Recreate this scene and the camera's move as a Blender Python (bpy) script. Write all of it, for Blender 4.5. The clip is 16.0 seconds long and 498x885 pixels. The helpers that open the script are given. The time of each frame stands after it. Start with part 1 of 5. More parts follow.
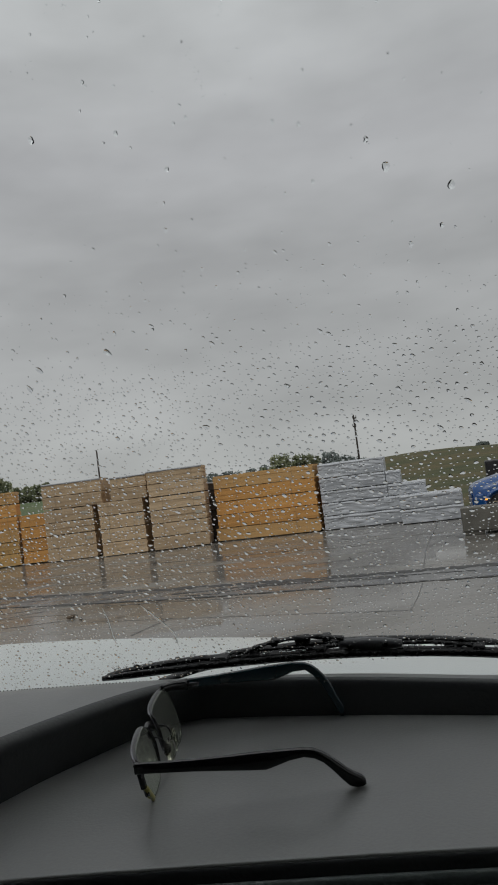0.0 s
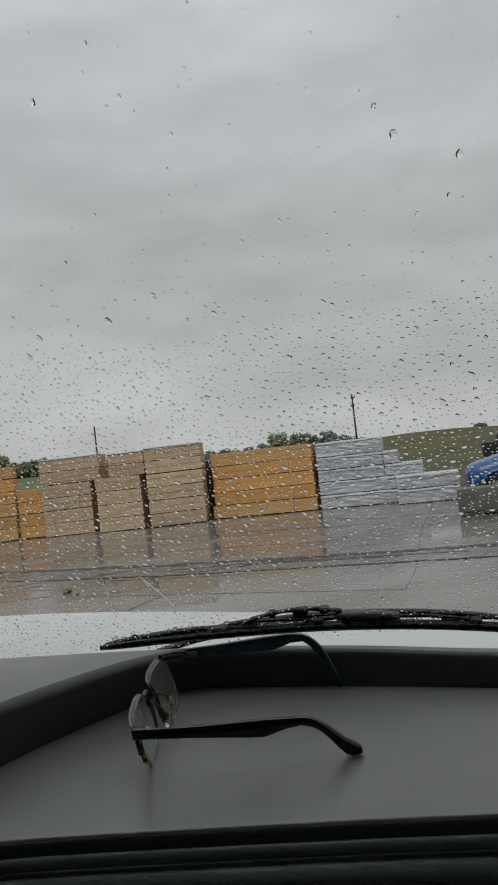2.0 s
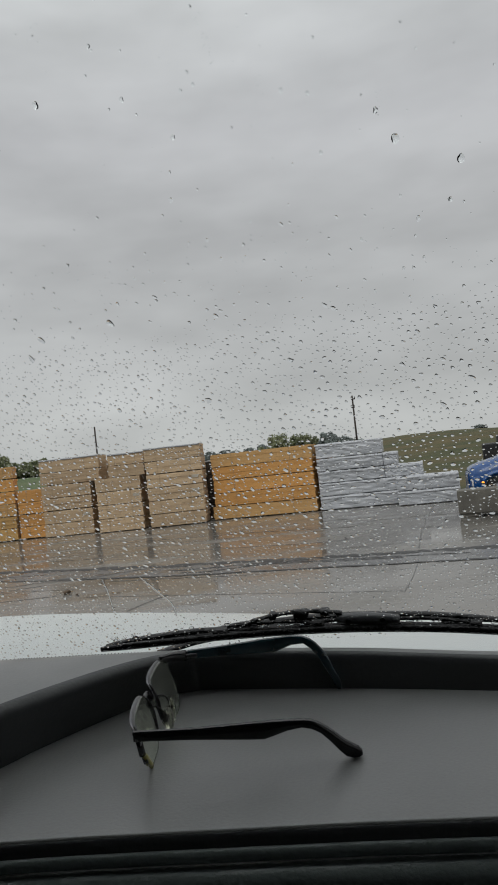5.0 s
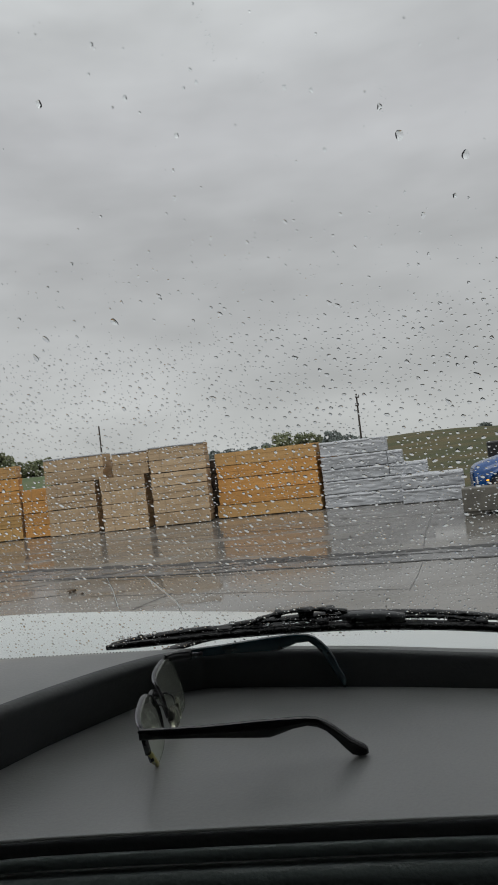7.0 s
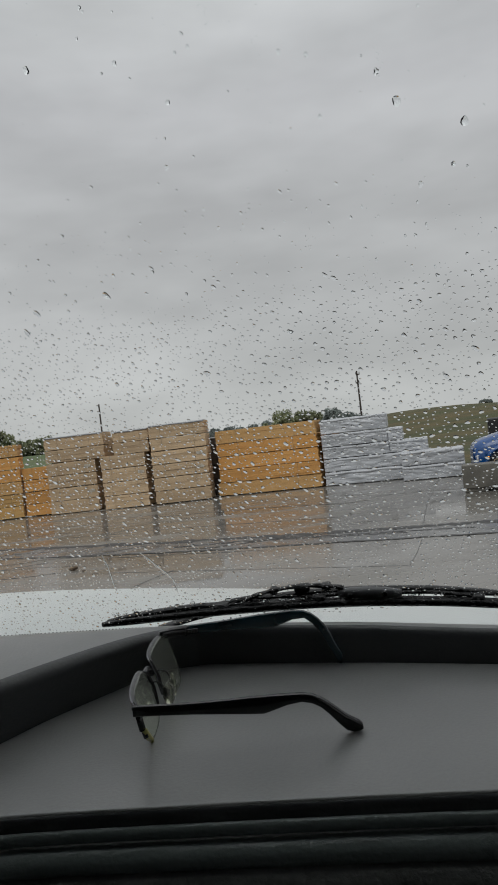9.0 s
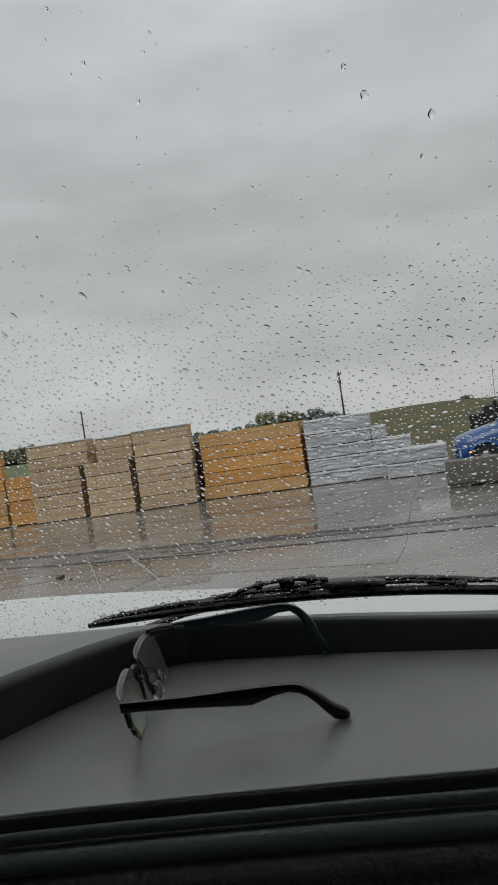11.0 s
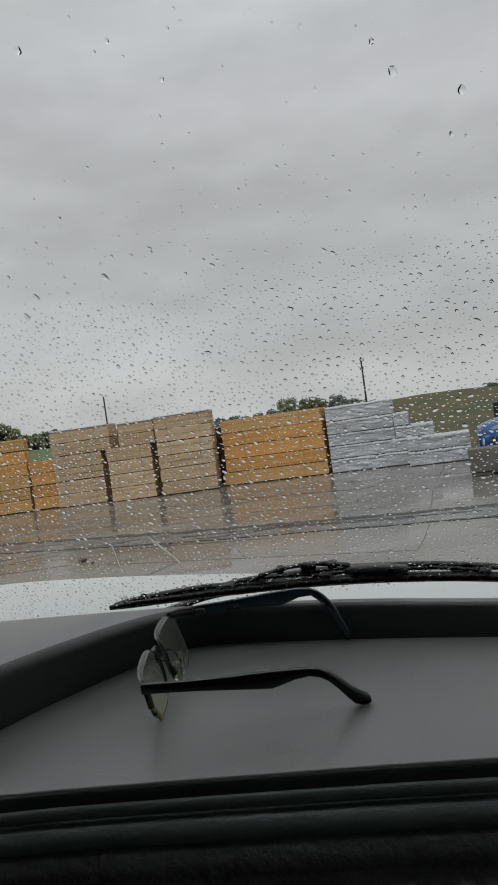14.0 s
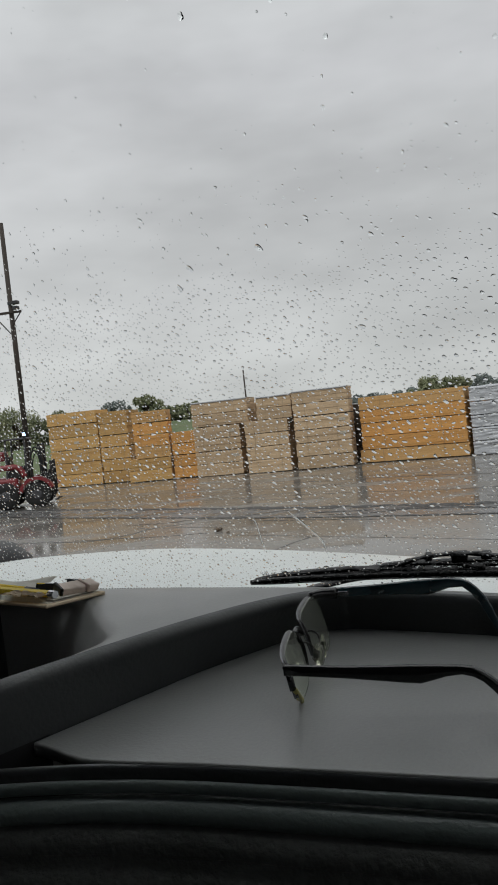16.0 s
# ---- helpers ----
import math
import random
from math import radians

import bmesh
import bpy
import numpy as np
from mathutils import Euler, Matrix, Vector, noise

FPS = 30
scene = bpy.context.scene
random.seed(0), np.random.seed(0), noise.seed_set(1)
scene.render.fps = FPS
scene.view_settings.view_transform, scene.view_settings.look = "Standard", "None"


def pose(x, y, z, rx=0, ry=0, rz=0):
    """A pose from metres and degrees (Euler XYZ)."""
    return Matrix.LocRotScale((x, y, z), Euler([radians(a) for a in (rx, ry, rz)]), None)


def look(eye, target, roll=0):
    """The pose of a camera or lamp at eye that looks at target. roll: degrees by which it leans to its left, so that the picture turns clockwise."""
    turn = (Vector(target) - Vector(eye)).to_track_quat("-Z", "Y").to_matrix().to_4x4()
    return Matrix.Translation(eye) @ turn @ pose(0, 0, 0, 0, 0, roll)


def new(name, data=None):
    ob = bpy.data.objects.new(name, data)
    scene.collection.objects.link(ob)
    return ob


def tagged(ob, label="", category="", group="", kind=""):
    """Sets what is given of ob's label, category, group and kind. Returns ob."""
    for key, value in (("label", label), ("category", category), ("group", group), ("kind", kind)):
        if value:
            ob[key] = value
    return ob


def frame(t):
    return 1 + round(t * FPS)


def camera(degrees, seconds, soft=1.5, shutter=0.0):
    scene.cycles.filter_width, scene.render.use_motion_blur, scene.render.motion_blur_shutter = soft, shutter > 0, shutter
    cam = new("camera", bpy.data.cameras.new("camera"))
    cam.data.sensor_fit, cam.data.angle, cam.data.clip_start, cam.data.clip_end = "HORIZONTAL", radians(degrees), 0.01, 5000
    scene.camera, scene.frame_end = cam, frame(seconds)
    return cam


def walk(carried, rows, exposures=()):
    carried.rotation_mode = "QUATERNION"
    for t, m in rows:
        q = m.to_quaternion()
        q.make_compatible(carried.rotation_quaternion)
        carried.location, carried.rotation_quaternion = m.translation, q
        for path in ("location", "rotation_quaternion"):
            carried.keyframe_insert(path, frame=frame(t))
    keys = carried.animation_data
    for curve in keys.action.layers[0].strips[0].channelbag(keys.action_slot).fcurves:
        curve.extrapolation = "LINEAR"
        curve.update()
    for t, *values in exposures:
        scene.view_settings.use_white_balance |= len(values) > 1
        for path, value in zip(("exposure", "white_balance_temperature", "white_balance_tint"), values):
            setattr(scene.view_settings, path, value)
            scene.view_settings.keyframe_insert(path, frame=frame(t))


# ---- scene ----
cam = camera(37.9, 16.0, soft=1.8)
PATH = [
    (0, (0.02, -0.06, 2.215), (0.033, 1.937, 2.317), -7.3),
    (0.5, (0.02, -0.061, 2.213), (0.03, 1.938, 2.287), -7.3),
    (1, (0.021, -0.059, 2.213), (0.032, 1.94, 2.28), -6.9),
    (1.5, (0.021, -0.059, 2.211), (0.032, 1.941, 2.257), -6.8),
    (2, (0.017, -0.057, 2.21), (0.029, 1.943, 2.252), -6.5),
    (2.5, (0.017, -0.058, 2.21), (0.027, 1.942, 2.247), -6.5),
    (3, (0.017, -0.058, 2.212), (0.029, 1.941, 2.258), -6.3),
    (3.5, (0.016, -0.058, 2.212), (0.027, 1.941, 2.26), -6.4),
    (4, (0.016, -0.058, 2.211), (0.028, 1.942, 2.258), -6.3),
    (6.5, (0.017, -0.06, 2.212), (0.024, 1.94, 2.254), -6.5),
    (7, (0.016, -0.058, 2.211), (0.016, 1.942, 2.253), -6.5),
    (7.5, (0.017, -0.059, 2.21), (0.017, 1.941, 2.255), -6.4),
    (8, (0.017, -0.057, 2.211), (0.013, 1.942, 2.258), -6.5),
    (8.5, (0.016, -0.054, 2.211), (0.011, 1.946, 2.249), -6.6),
    (9, (0.02, -0.051, 2.209), (0.012, 1.949, 2.19), -6.7),
    (9.5, (0.021, -0.052, 2.207), (0.014, 1.948, 2.191), -7.3),
    (9.8, (0.022, -0.054, 2.204), (0.045, 1.945, 2.186), -8.0),
    (12, (0.022, -0.054, 2.203), (0.059, 1.946, 2.19), -8.5),
    (12.5, (0.023, -0.055, 2.203), (0.059, 1.945, 2.197), -8.5),
    (13, (0.022, -0.053, 2.203), (0.048, 1.947, 2.196), -8.2),
    (13.5, (0.022, -0.052, 2.201), (0.03, 1.948, 2.176), -8.2),
    (14, (0.021, -0.05, 2.201), (-0.006, 1.95, 2.154), -8.0),
    (14.5, (0.019, -0.045, 2.205), (-0.065, 1.952, 2.145), -7.9),
    (15, (0.017, -0.043, 2.204), (-0.114, 1.951, 2.123), -7.3),
    (15.5, (0.016, -0.042, 2.204), (-0.273, 1.935, 2.126), -6.9),
    (16, (0.01, -0.033, 2.203), (-0.394, 1.925, 2.135), -6.2),
]
walk(cam, [(t, look(eye, target, roll)) for t, eye, target, roll in PATH],
     exposures=[(0, 0.02), (1, 0.05), (2, 0.25), (3.5, 0.32), (8.5, 0.3), (12, 0.3), (14.5, 0.34), (16, 0.48)])

# ---- world, sun ----
world = bpy.data.worlds.new("overcast_sky")
scene.world = world
world.use_nodes = True
wn, wl = world.node_tree.nodes, world.node_tree.links
wn.clear()


def wnode(kind, **inputs):
    n = wn.new(kind)
    for k, v in inputs.items():
        n.inputs[k.replace("_", " ")].default_value = v
    return n


w_out = wnode("ShaderNodeOutputWorld")
w_sky = wnode("ShaderNodeTexSky")
w_sky.sky_type, w_sky.sun_disc = "NISHITA", False
w_sky.sun_elevation, w_sky.sun_rotation = radians(48), radians(200)
w_hsv = wnode("ShaderNodeHueSaturation", Saturation=0.12, Value=1.0)
wl.new(w_sky.outputs[0], w_hsv.inputs["Color"])
w_bg1 = wnode("ShaderNodeBackground", Strength=0.05)
wl.new(w_hsv.outputs[0], w_bg1.inputs["Color"])
w_co = wnode("ShaderNodeTexCoord")
w_sep = wnode("ShaderNodeSeparateXYZ")
wl.new(w_co.outputs["Generated"], w_sep.inputs[0])
# cloud layer: bands low down, softer lumps higher
w_map = wnode("ShaderNodeMapping", Scale=(1.3, 1.3, 3.6), Location=(0.31, 0.12, 0.2))
wl.new(w_co.outputs["Generated"], w_map.inputs["Vector"])
w_n1 = wnode("ShaderNodeTexNoise", Scale=2.1, Detail=3.0, Roughness=0.45)
wl.new(w_map.outputs[0], w_n1.inputs["Vector"])
w_n2 = wnode("ShaderNodeTexNoise", Scale=5.5, Detail=3.0, Roughness=0.5)
wl.new(w_map.outputs[0], w_n2.inputs["Vector"])
w_mix = wnode("ShaderNodeMix", Factor=0.3)
wl.new(w_n1.outputs["Fac"], w_mix.inputs["A"])
wl.new(w_n2.outputs["Fac"], w_mix.inputs["B"])
w_cl = wnode("ShaderNodeMapRange", From_Min=0.34, From_Max=0.66, To_Min=0.81, To_Max=1.13)
wl.new(w_mix.outputs["Result"], w_cl.inputs["Value"])
# an overcast sky is brightest overhead
w_gr = wn.new("ShaderNodeValToRGB")
wl.new(w_sep.outputs["Z"], w_gr.inputs["Fac"])
el = w_gr.color_ramp.elements
el[0].position, el[0].color = 0.0, (0.378, 0.383, 0.381, 1)
el[1].position, el[1].color = 1.0, (0.98, 1.0, 1.02, 1)
for p, c in ((0.18, (0.351, 0.354, 0.361)), (0.42, (0.379, 0.380, 0.396)), (0.62, (0.5, 0.51, 0.52))):
    e = el.new(p)
    e.color = (*c, 1)
w_mul = wnode("ShaderNodeMix", Factor=1.0)
w_mul.data_type, w_mul.blend_type = "RGBA", "MULTIPLY"
wl.new(w_gr.outputs["Color"], w_mul.inputs["A"])
wl.new(w_cl.outputs["Result"], w_mul.inputs["B"])
w_bg2 = wnode("ShaderNodeBackground", Strength=1.275)
# the cloud is a little thicker towards the east
w_east = wnode("ShaderNodeMapRange", From_Min=-0.4, From_Max=0.4, To_Min=1.04, To_Max=0.865)
wl.new(w_sep.outputs["X"], w_east.inputs["Value"])
w_mul2 = wnode("ShaderNodeMix", Factor=1.0)
w_mul2.data_type, w_mul2.blend_type = "RGBA", "MULTIPLY"
wl.new(w_mul.outputs["Result"], w_mul2.inputs["A"])
wl.new(w_east.outputs["Result"], w_mul2.inputs["B"])
wl.new(w_mul2.outputs["Result"], w_bg2.inputs["Color"])
w_ms = wnode("ShaderNodeMixShader", Fac=0.94)
wl.new(w_bg1.outputs[0], w_ms.inputs[1])
wl.new(w_bg2.outputs[0], w_ms.inputs[2])
wl.new(w_ms.outputs[0], w_out.inputs["Surface"])

sun = new("sun", bpy.data.lights.new("sun", "SUN"))
sun.data.energy, sun.data.angle, sun.data.color = 0.6, radians(30), (1.0, 0.98, 0.95)
sun.matrix_world = look((-5, -14, 17), (0, 0, 0))


# ---- materials ----
def material(name, base, rough=0.6, metal=0.0, ior=1.45, tint=None, scale=8.0, stretch=(1, 1, 1), amount=0.5, bump=0.0, bump_scale=60.0,
             rough_var=0.0, coat=0.0, per=0.0, spec=0.5, fine=0.0):
    """Base colour with a second tint in patches, fine relief, uneven gloss, and a shift from object to object."""
    m = bpy.data.materials.new(name)
    m.use_nodes = True
    n, l = m.node_tree.nodes, m.node_tree.links
    b = n["Principled BSDF"]
    b.inputs["Roughness"].default_value, b.inputs["Metallic"].default_value, b.inputs["IOR"].default_value = rough, metal, ior
    b.inputs["Specular IOR Level"].default_value = spec
    b.inputs["Coat Weight"].default_value = coat
    b.inputs["Coat Roughness"].default_value = 0.08
    co = n.new("ShaderNodeTexCoord")
    mp = n.new("ShaderNodeMapping")
    mp.inputs["Scale"].default_value = stretch
    l.new(co.outputs["Object"], mp.inputs["Vector"])
    tint = tint or tuple(c * 0.7 for c in base)
    no = n.new("ShaderNodeTexNoise")
    no.inputs["Scale"].default_value, no.inputs["Detail"].default_value = scale, 6.0
    l.new(mp.outputs[0], no.inputs["Vector"])
    ra = n.new("ShaderNodeMapRange")
    ra.inputs["From Min"].default_value, ra.inputs["From Max"].default_value, ra.inputs["To Max"].default_value = 0.36, 0.66, amount
    l.new(no.outputs["Fac"], ra.inputs["Value"])
    mx = n.new("ShaderNodeMix")
    mx.data_type = "RGBA"
    mx.inputs["A"].default_value, mx.inputs["B"].default_value = (*base, 1), (*tint, 1)
    l.new(ra.outputs["Result"], mx.inputs["Factor"])
    colour = mx.outputs["Result"]
    if fine:
        nf = n.new("ShaderNodeTexNoise")
        nf.inputs["Scale"].default_value, nf.inputs["Detail"].default_value = bump_scale, 3.0
        l.new(mp.outputs[0], nf.inputs["Vector"])
        rf = n.new("ShaderNodeMapRange")
        rf.inputs["To Min"].default_value, rf.inputs["To Max"].default_value = 1 - fine, 1 + fine
        l.new(nf.outputs["Fac"], rf.inputs["Value"])
        h2 = n.new("ShaderNodeHueSaturation")
        l.new(rf.outputs["Result"], h2.inputs["Value"])
        l.new(colour, h2.inputs["Color"])
        colour = h2.outputs["Color"]
    if per:
        oi = n.new("ShaderNodeObjectInfo")
        rp = n.new("ShaderNodeMapRange")
        rp.inputs["To Min"].default_value, rp.inputs["To Max"].default_value = 1 - per, 1 + per
        l.new(oi.outputs["Random"], rp.inputs["Value"])
        hs = n.new("ShaderNodeHueSaturation")
        l.new(rp.outputs["Result"], hs.inputs["Value"])
        l.new(colour, hs.inputs["Color"])
        colour = hs.outputs["Color"]
    l.new(colour, b.inputs["Base Color"])
    if rough_var:
        n2 = n.new("ShaderNodeTexNoise")
        n2.inputs["Scale"].default_value, n2.inputs["Detail"].default_value = scale * 1.7, 5.0
        l.new(mp.outputs[0], n2.inputs["Vector"])
        r2 = n.new("ShaderNodeMapRange")
        r2.inputs["From Min"].default_value, r2.inputs["From Max"].default_value = 0.35, 0.65
        r2.inputs["To Min"].default_value, r2.inputs["To Max"].default_value = max(0.02, rough - rough_var), min(1, rough + rough_var)
        l.new(n2.outputs["Fac"], r2.inputs["Value"])
        l.new(r2.outputs["Result"], b.inputs["Roughness"])
    if bump:
        nb = n.new("ShaderNodeTexNoise")
        nb.inputs["Scale"].default_value, nb.inputs["Detail"].default_value = bump_scale, 4.0
        l.new(mp.outputs[0], nb.inputs["Vector"])
        bp = n.new("ShaderNodeBump")
        bp.inputs["Strength"].default_value, bp.inputs["Distance"].default_value = min(1.0, bump * 10), 0.1 * bump
        l.new(nb.outputs["Fac"], bp.inputs["Height"])
        l.new(bp.outputs[0], b.inputs["Normal"])
    return m


def glass_material(name, colour, ior, rough=0.0):
    m = bpy.data.materials.new(name)
    m.use_nodes = True
    n, l = m.node_tree.nodes, m.node_tree.links
    n.remove(n["Principled BSDF"])
    g = n.new("ShaderNodeBsdfGlass")
    g.inputs["Color"].default_value, g.inputs["IOR"].default_value, g.inputs["Roughness"].default_value = (*colour, 1), ior, rough
    l.new(g.outputs[0], n["Material Output"].inputs["Surface"])
    return m


def clear_material(name, colour, ior):
    """Clear water or plate glass seen through: it bends the light and passes it on."""
    m = bpy.data.materials.new(name)
    m.use_nodes = True
    n, l = m.node_tree.nodes, m.node_tree.links
    n.remove(n["Principled BSDF"])
    g = n.new("ShaderNodeBsdfRefraction")
    g.inputs["Color"].default_value, g.inputs["IOR"].default_value, g.inputs["Roughness"].default_value = (*colour, 1), ior, 0.0
    l.new(g.outputs[0], n["Material Output"].inputs["Surface"])
    return m


def emit_material(name, colour, strength):
    m = bpy.data.materials.new(name)
    m.use_nodes = True
    b = m.node_tree.nodes["Principled BSDF"]
    b.inputs["Emission Color"].default_value, b.inputs["Emission Strength"].default_value = (*colour, 1), strength
    b.inputs["Base Color"].default_value = (*colour, 1)
    return m


CONCRETE = material("wet_concrete", (0.180, 0.169, 0.152), 0.17, tint=(0.118, 0.109, 0.096), scale=0.3, stretch=(0.6, 1.5, 1), amount=0.85, bump=0.016, bump_scale=5.0, rough_var=0.15, fine=0.12, ior=1.42)
ASPHALT = material("wet_asphalt_strip", (0.125, 0.121, 0.118), 0.26, tint=(0.075, 0.074, 0.074), scale=1.1, amount=0.8, bump=0.03, bump_scale=14.0, rough_var=0.12, fine=0.25)
JOINT = material("joint_filler", (0.025, 0.024, 0.023), 0.5, scale=3, bump=0.01, bump_scale=40)
GRASS = material("meadow", (0.040, 0.047, 0.012), 0.9, tint=(0.090, 0.066, 0.022), scale=0.16, stretch=(0.6, 1, 2.5), amount=1.0, fine=0.55, bump_scale=0.9, bump=0.05)
LAWN = material("lawn", (0.072, 0.108, 0.040), 0.9, tint=(0.100, 0.112, 0.050), scale=0.12, stretch=(0.6, 1, 2.5), amount=0.8, fine=0.4, bump_scale=0.9, bump=0.05)
TAN = material("weathered_boards", (0.55, 0.405, 0.26), 0.75, tint=(0.40, 0.285, 0.175), scale=1.6, stretch=(0.5, 0.5, 6), amount=0.9, per=0.13, fine=0.14, bump=0.01, bump_scale=30)
ORANGE = material("fresh_pine_boards", (0.60, 0.315, 0.100), 0.7, tint=(0.50, 0.240, 0.068), scale=1.3, stretch=(0.5, 0.5, 6), amount=0.8, per=0.12, fine=0.14, bump=0.01, bump_scale=30)
PALEPINE = material("pale_pine_boards", (0.57, 0.345, 0.145), 0.7, tint=(0.50, 0.285, 0.105), scale=1.3, stretch=(0.5, 0.5, 6), amount=0.8, per=0.1, fine=0.14, bump=0.01, bump_scale=30)
# boards darkened to carry the shade of a narrow gap
SHADEWOOD = material("gap_shade_boards", (0.085, 0.068, 0.055), 0.8, tint=(0.05, 0.04, 0.034), scale=1.6, stretch=(0.5, 0.5, 6), amount=0.9, per=0.15, fine=0.14, bump=0.01, bump_scale=30)
HONEY = material("honey_pine_boards", (0.53, 0.33, 0.125), 0.7, tint=(0.43, 0.25, 0.09), scale=1.3, stretch=(0.5, 0.5, 6), amount=0.8, per=0.15, fine=0.14, bump=0.01, bump_scale=30)
BOLSTER = material("bolster_wood", (0.10, 0.07, 0.045), 0.85, scale=5, per=0.3)
STRAP = material("strapping", (0.33, 0.25, 0.16), 0.5, metal=0.0, scale=20)
WRAP = material("white_wrap", (0.49, 0.50, 0.525), 0.28, tint=(0.35, 0.362, 0.385), scale=1.4, stretch=(0.6, 0.6, 2.5), amount=0.8, bump=0.12, bump_scale=5.0, per=0.06, rough_var=0.1)
BLOCKGREY = material("old_concrete_block", (0.135, 0.126, 0.108), 0.6, tint=(0.078, 0.072, 0.062), scale=2.4, amount=0.9, bump=0.02, bump_scale=25, fine=0.2)
TRUCKBLUE = material("blue_paint", (0.004, 0.058, 0.21), 0.25, tint=(0.004, 0.045, 0.165), scale=2.0, amount=0.5, coat=0.35)
WETBLACK = material("wet_black_rubber", (0.006, 0.006, 0.0065), 0.12, tint=(0.02, 0.02, 0.021), scale=90, bump=0.05, bump_scale=380, rough_var=0.1, spec=0.35)
BLACK = material("black_plastic", (0.012, 0.012, 0.013), 0.5, tint=(0.02, 0.02, 0.021), scale=30, bump=0.003, bump_scale=200)
RUBBER = material("tyre_rubber", (0.014, 0.014, 0.014), 0.75, scale=12, bump=0.01, bump_scale=60)
CHROME = material("chrome", (0.75, 0.76, 0.78), 0.12, metal=1.0, scale=20, amount=0.2)
WHITEPAINT = material("white_hood_paint", (0.62, 0.645, 0.635), 0.42, tint=(0.56, 0.585, 0.575), scale=1.3, amount=0.7, coat=0.0, rough_var=0.1, bump=0.004, bump_scale=120)
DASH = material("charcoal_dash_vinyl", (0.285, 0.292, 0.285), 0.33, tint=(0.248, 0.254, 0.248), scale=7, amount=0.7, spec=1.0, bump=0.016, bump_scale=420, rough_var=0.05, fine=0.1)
# the dash vinyl again, darkened: shade on rim and lips put into its colour
DASH_SHADE = material("shaded_charcoal_vinyl", (0.052, 0.056, 0.057), 0.39, tint=(0.043, 0.047, 0.048), scale=9, amount=0.7, bump=0.02, bump_scale=330, rough_var=0.06, fine=0.1)
PANEL = material("coarse_panel_vinyl", (0.130, 0.138, 0.132), 0.38, tint=(0.085, 0.091, 0.087), scale=12, amount=0.8, bump=0.05, bump_scale=170, rough_var=0.08, fine=0.2)
TRIM = material("dark_trim_vinyl", (0.150, 0.180, 0.174), 0.36, tint=(0.120, 0.147, 0.141), scale=9, amount=0.7, bump=0.028, bump_scale=330, rough_var=0.08, fine=0.1)
CABIN = material("grey_cabin_lining", (0.17, 0.17, 0.168), 0.9, scale=4, fine=0.1)
GLASS = clear_material("windshield_glass", (0.955, 0.965, 0.96), 1.5)
WATER = clear_material("rain_water", (0.97, 0.98, 0.98), 1.33)
LENS = glass_material("spectacle_lens", (0.93, 0.95, 0.90), 1.5)
# a thin pale diffuse veil on the lenses, put in for the grey reflection they carry
lens_n, lens_l = LENS.node_tree.nodes, LENS.node_tree.links
veil, veil_mix = lens_n.new("ShaderNodeBsdfDiffuse"), lens_n.new("ShaderNodeMixShader")
veil.inputs["Color"].default_value, veil_mix.inputs[0].default_value = (0.60, 0.63, 0.56, 1), 0.05
lens_l.new(lens_n["Glass BSDF"].outputs[0], veil_mix.inputs[1])
lens_l.new(veil.outputs[0], veil_mix.inputs[2])
lens_l.new(veil_mix.outputs[0], lens_n["Material Output"].inputs["Surface"])
FAINT = material("faint_joint", (0.085, 0.082, 0.078), 0.4, scale=3, bump=0.01, bump_scale=40)
FRIT = material("frit_black", (0.012, 0.012, 0.012), 0.4, scale=50)
BARK = material("bark", (0.09, 0.07, 0.05), 0.9, scale=3, bump=0.02, bump_scale=20)
LEAF = material("leaves", (0.19, 0.215, 0.125), 0.7, tint=(0.235, 0.235, 0.135), scale=0.5, amount=0.9, per=0.2, fine=0.25, bump_scale=4)
# paler and bluer: the haze of distance is mixed into this leaf colour
LEAFHAZE = material("hazed_leaves", (0.235, 0.265, 0.25), 0.8, tint=(0.19, 0.215, 0.205), scale=0.4, amount=0.9, per=0.15, fine=0.2, bump_scale=3)
POLEWOOD = material("pole_wood", (0.055, 0.045, 0.038), 0.85, scale=2, stretch=(4, 4, 0.5), amount=0.8)
RED = material("red_machine_paint", (0.20, 0.016, 0.022), 0.35, tint=(0.13, 0.012, 0.016), scale=3, coat=0.3)
TAG = material("paper_tag", (0.50, 0.47, 0.41), 0.6, tint=(0.40, 0.37, 0.31), scale=12, amount=0.5)
JOINTGREY = material("satin_grey_plastic", (0.072, 0.074, 0.078), 0.35, scale=60, amount=0.4, bump=0.01, bump_scale=300)
MACHGREY = material("machine_grey", (0.055, 0.055, 0.06), 0.5, scale=5)


# ---- mesh helpers ----
def part(name, bm, mat, parent, label="", smooth=False):
    me = bpy.data.meshes.new(name)
    bmesh.ops.recalc_face_normals(bm, faces=bm.faces)
    if smooth:
        for f in bm.faces:
            f.smooth = True
    bm.to_mesh(me)
    bm.free()
    me.materials.append(mat)
    ob = new(name, me)
    ob.parent = parent
    if label:
        ob["label"] = label
    return ob


def thing(name, m=None, label="", category="", group="", kind=""):
    ob = new(name)
    ob.empty_display_size = 0.2
    if m is not None:
        ob.matrix_world = m
    return tagged(ob, label, category, group, kind)


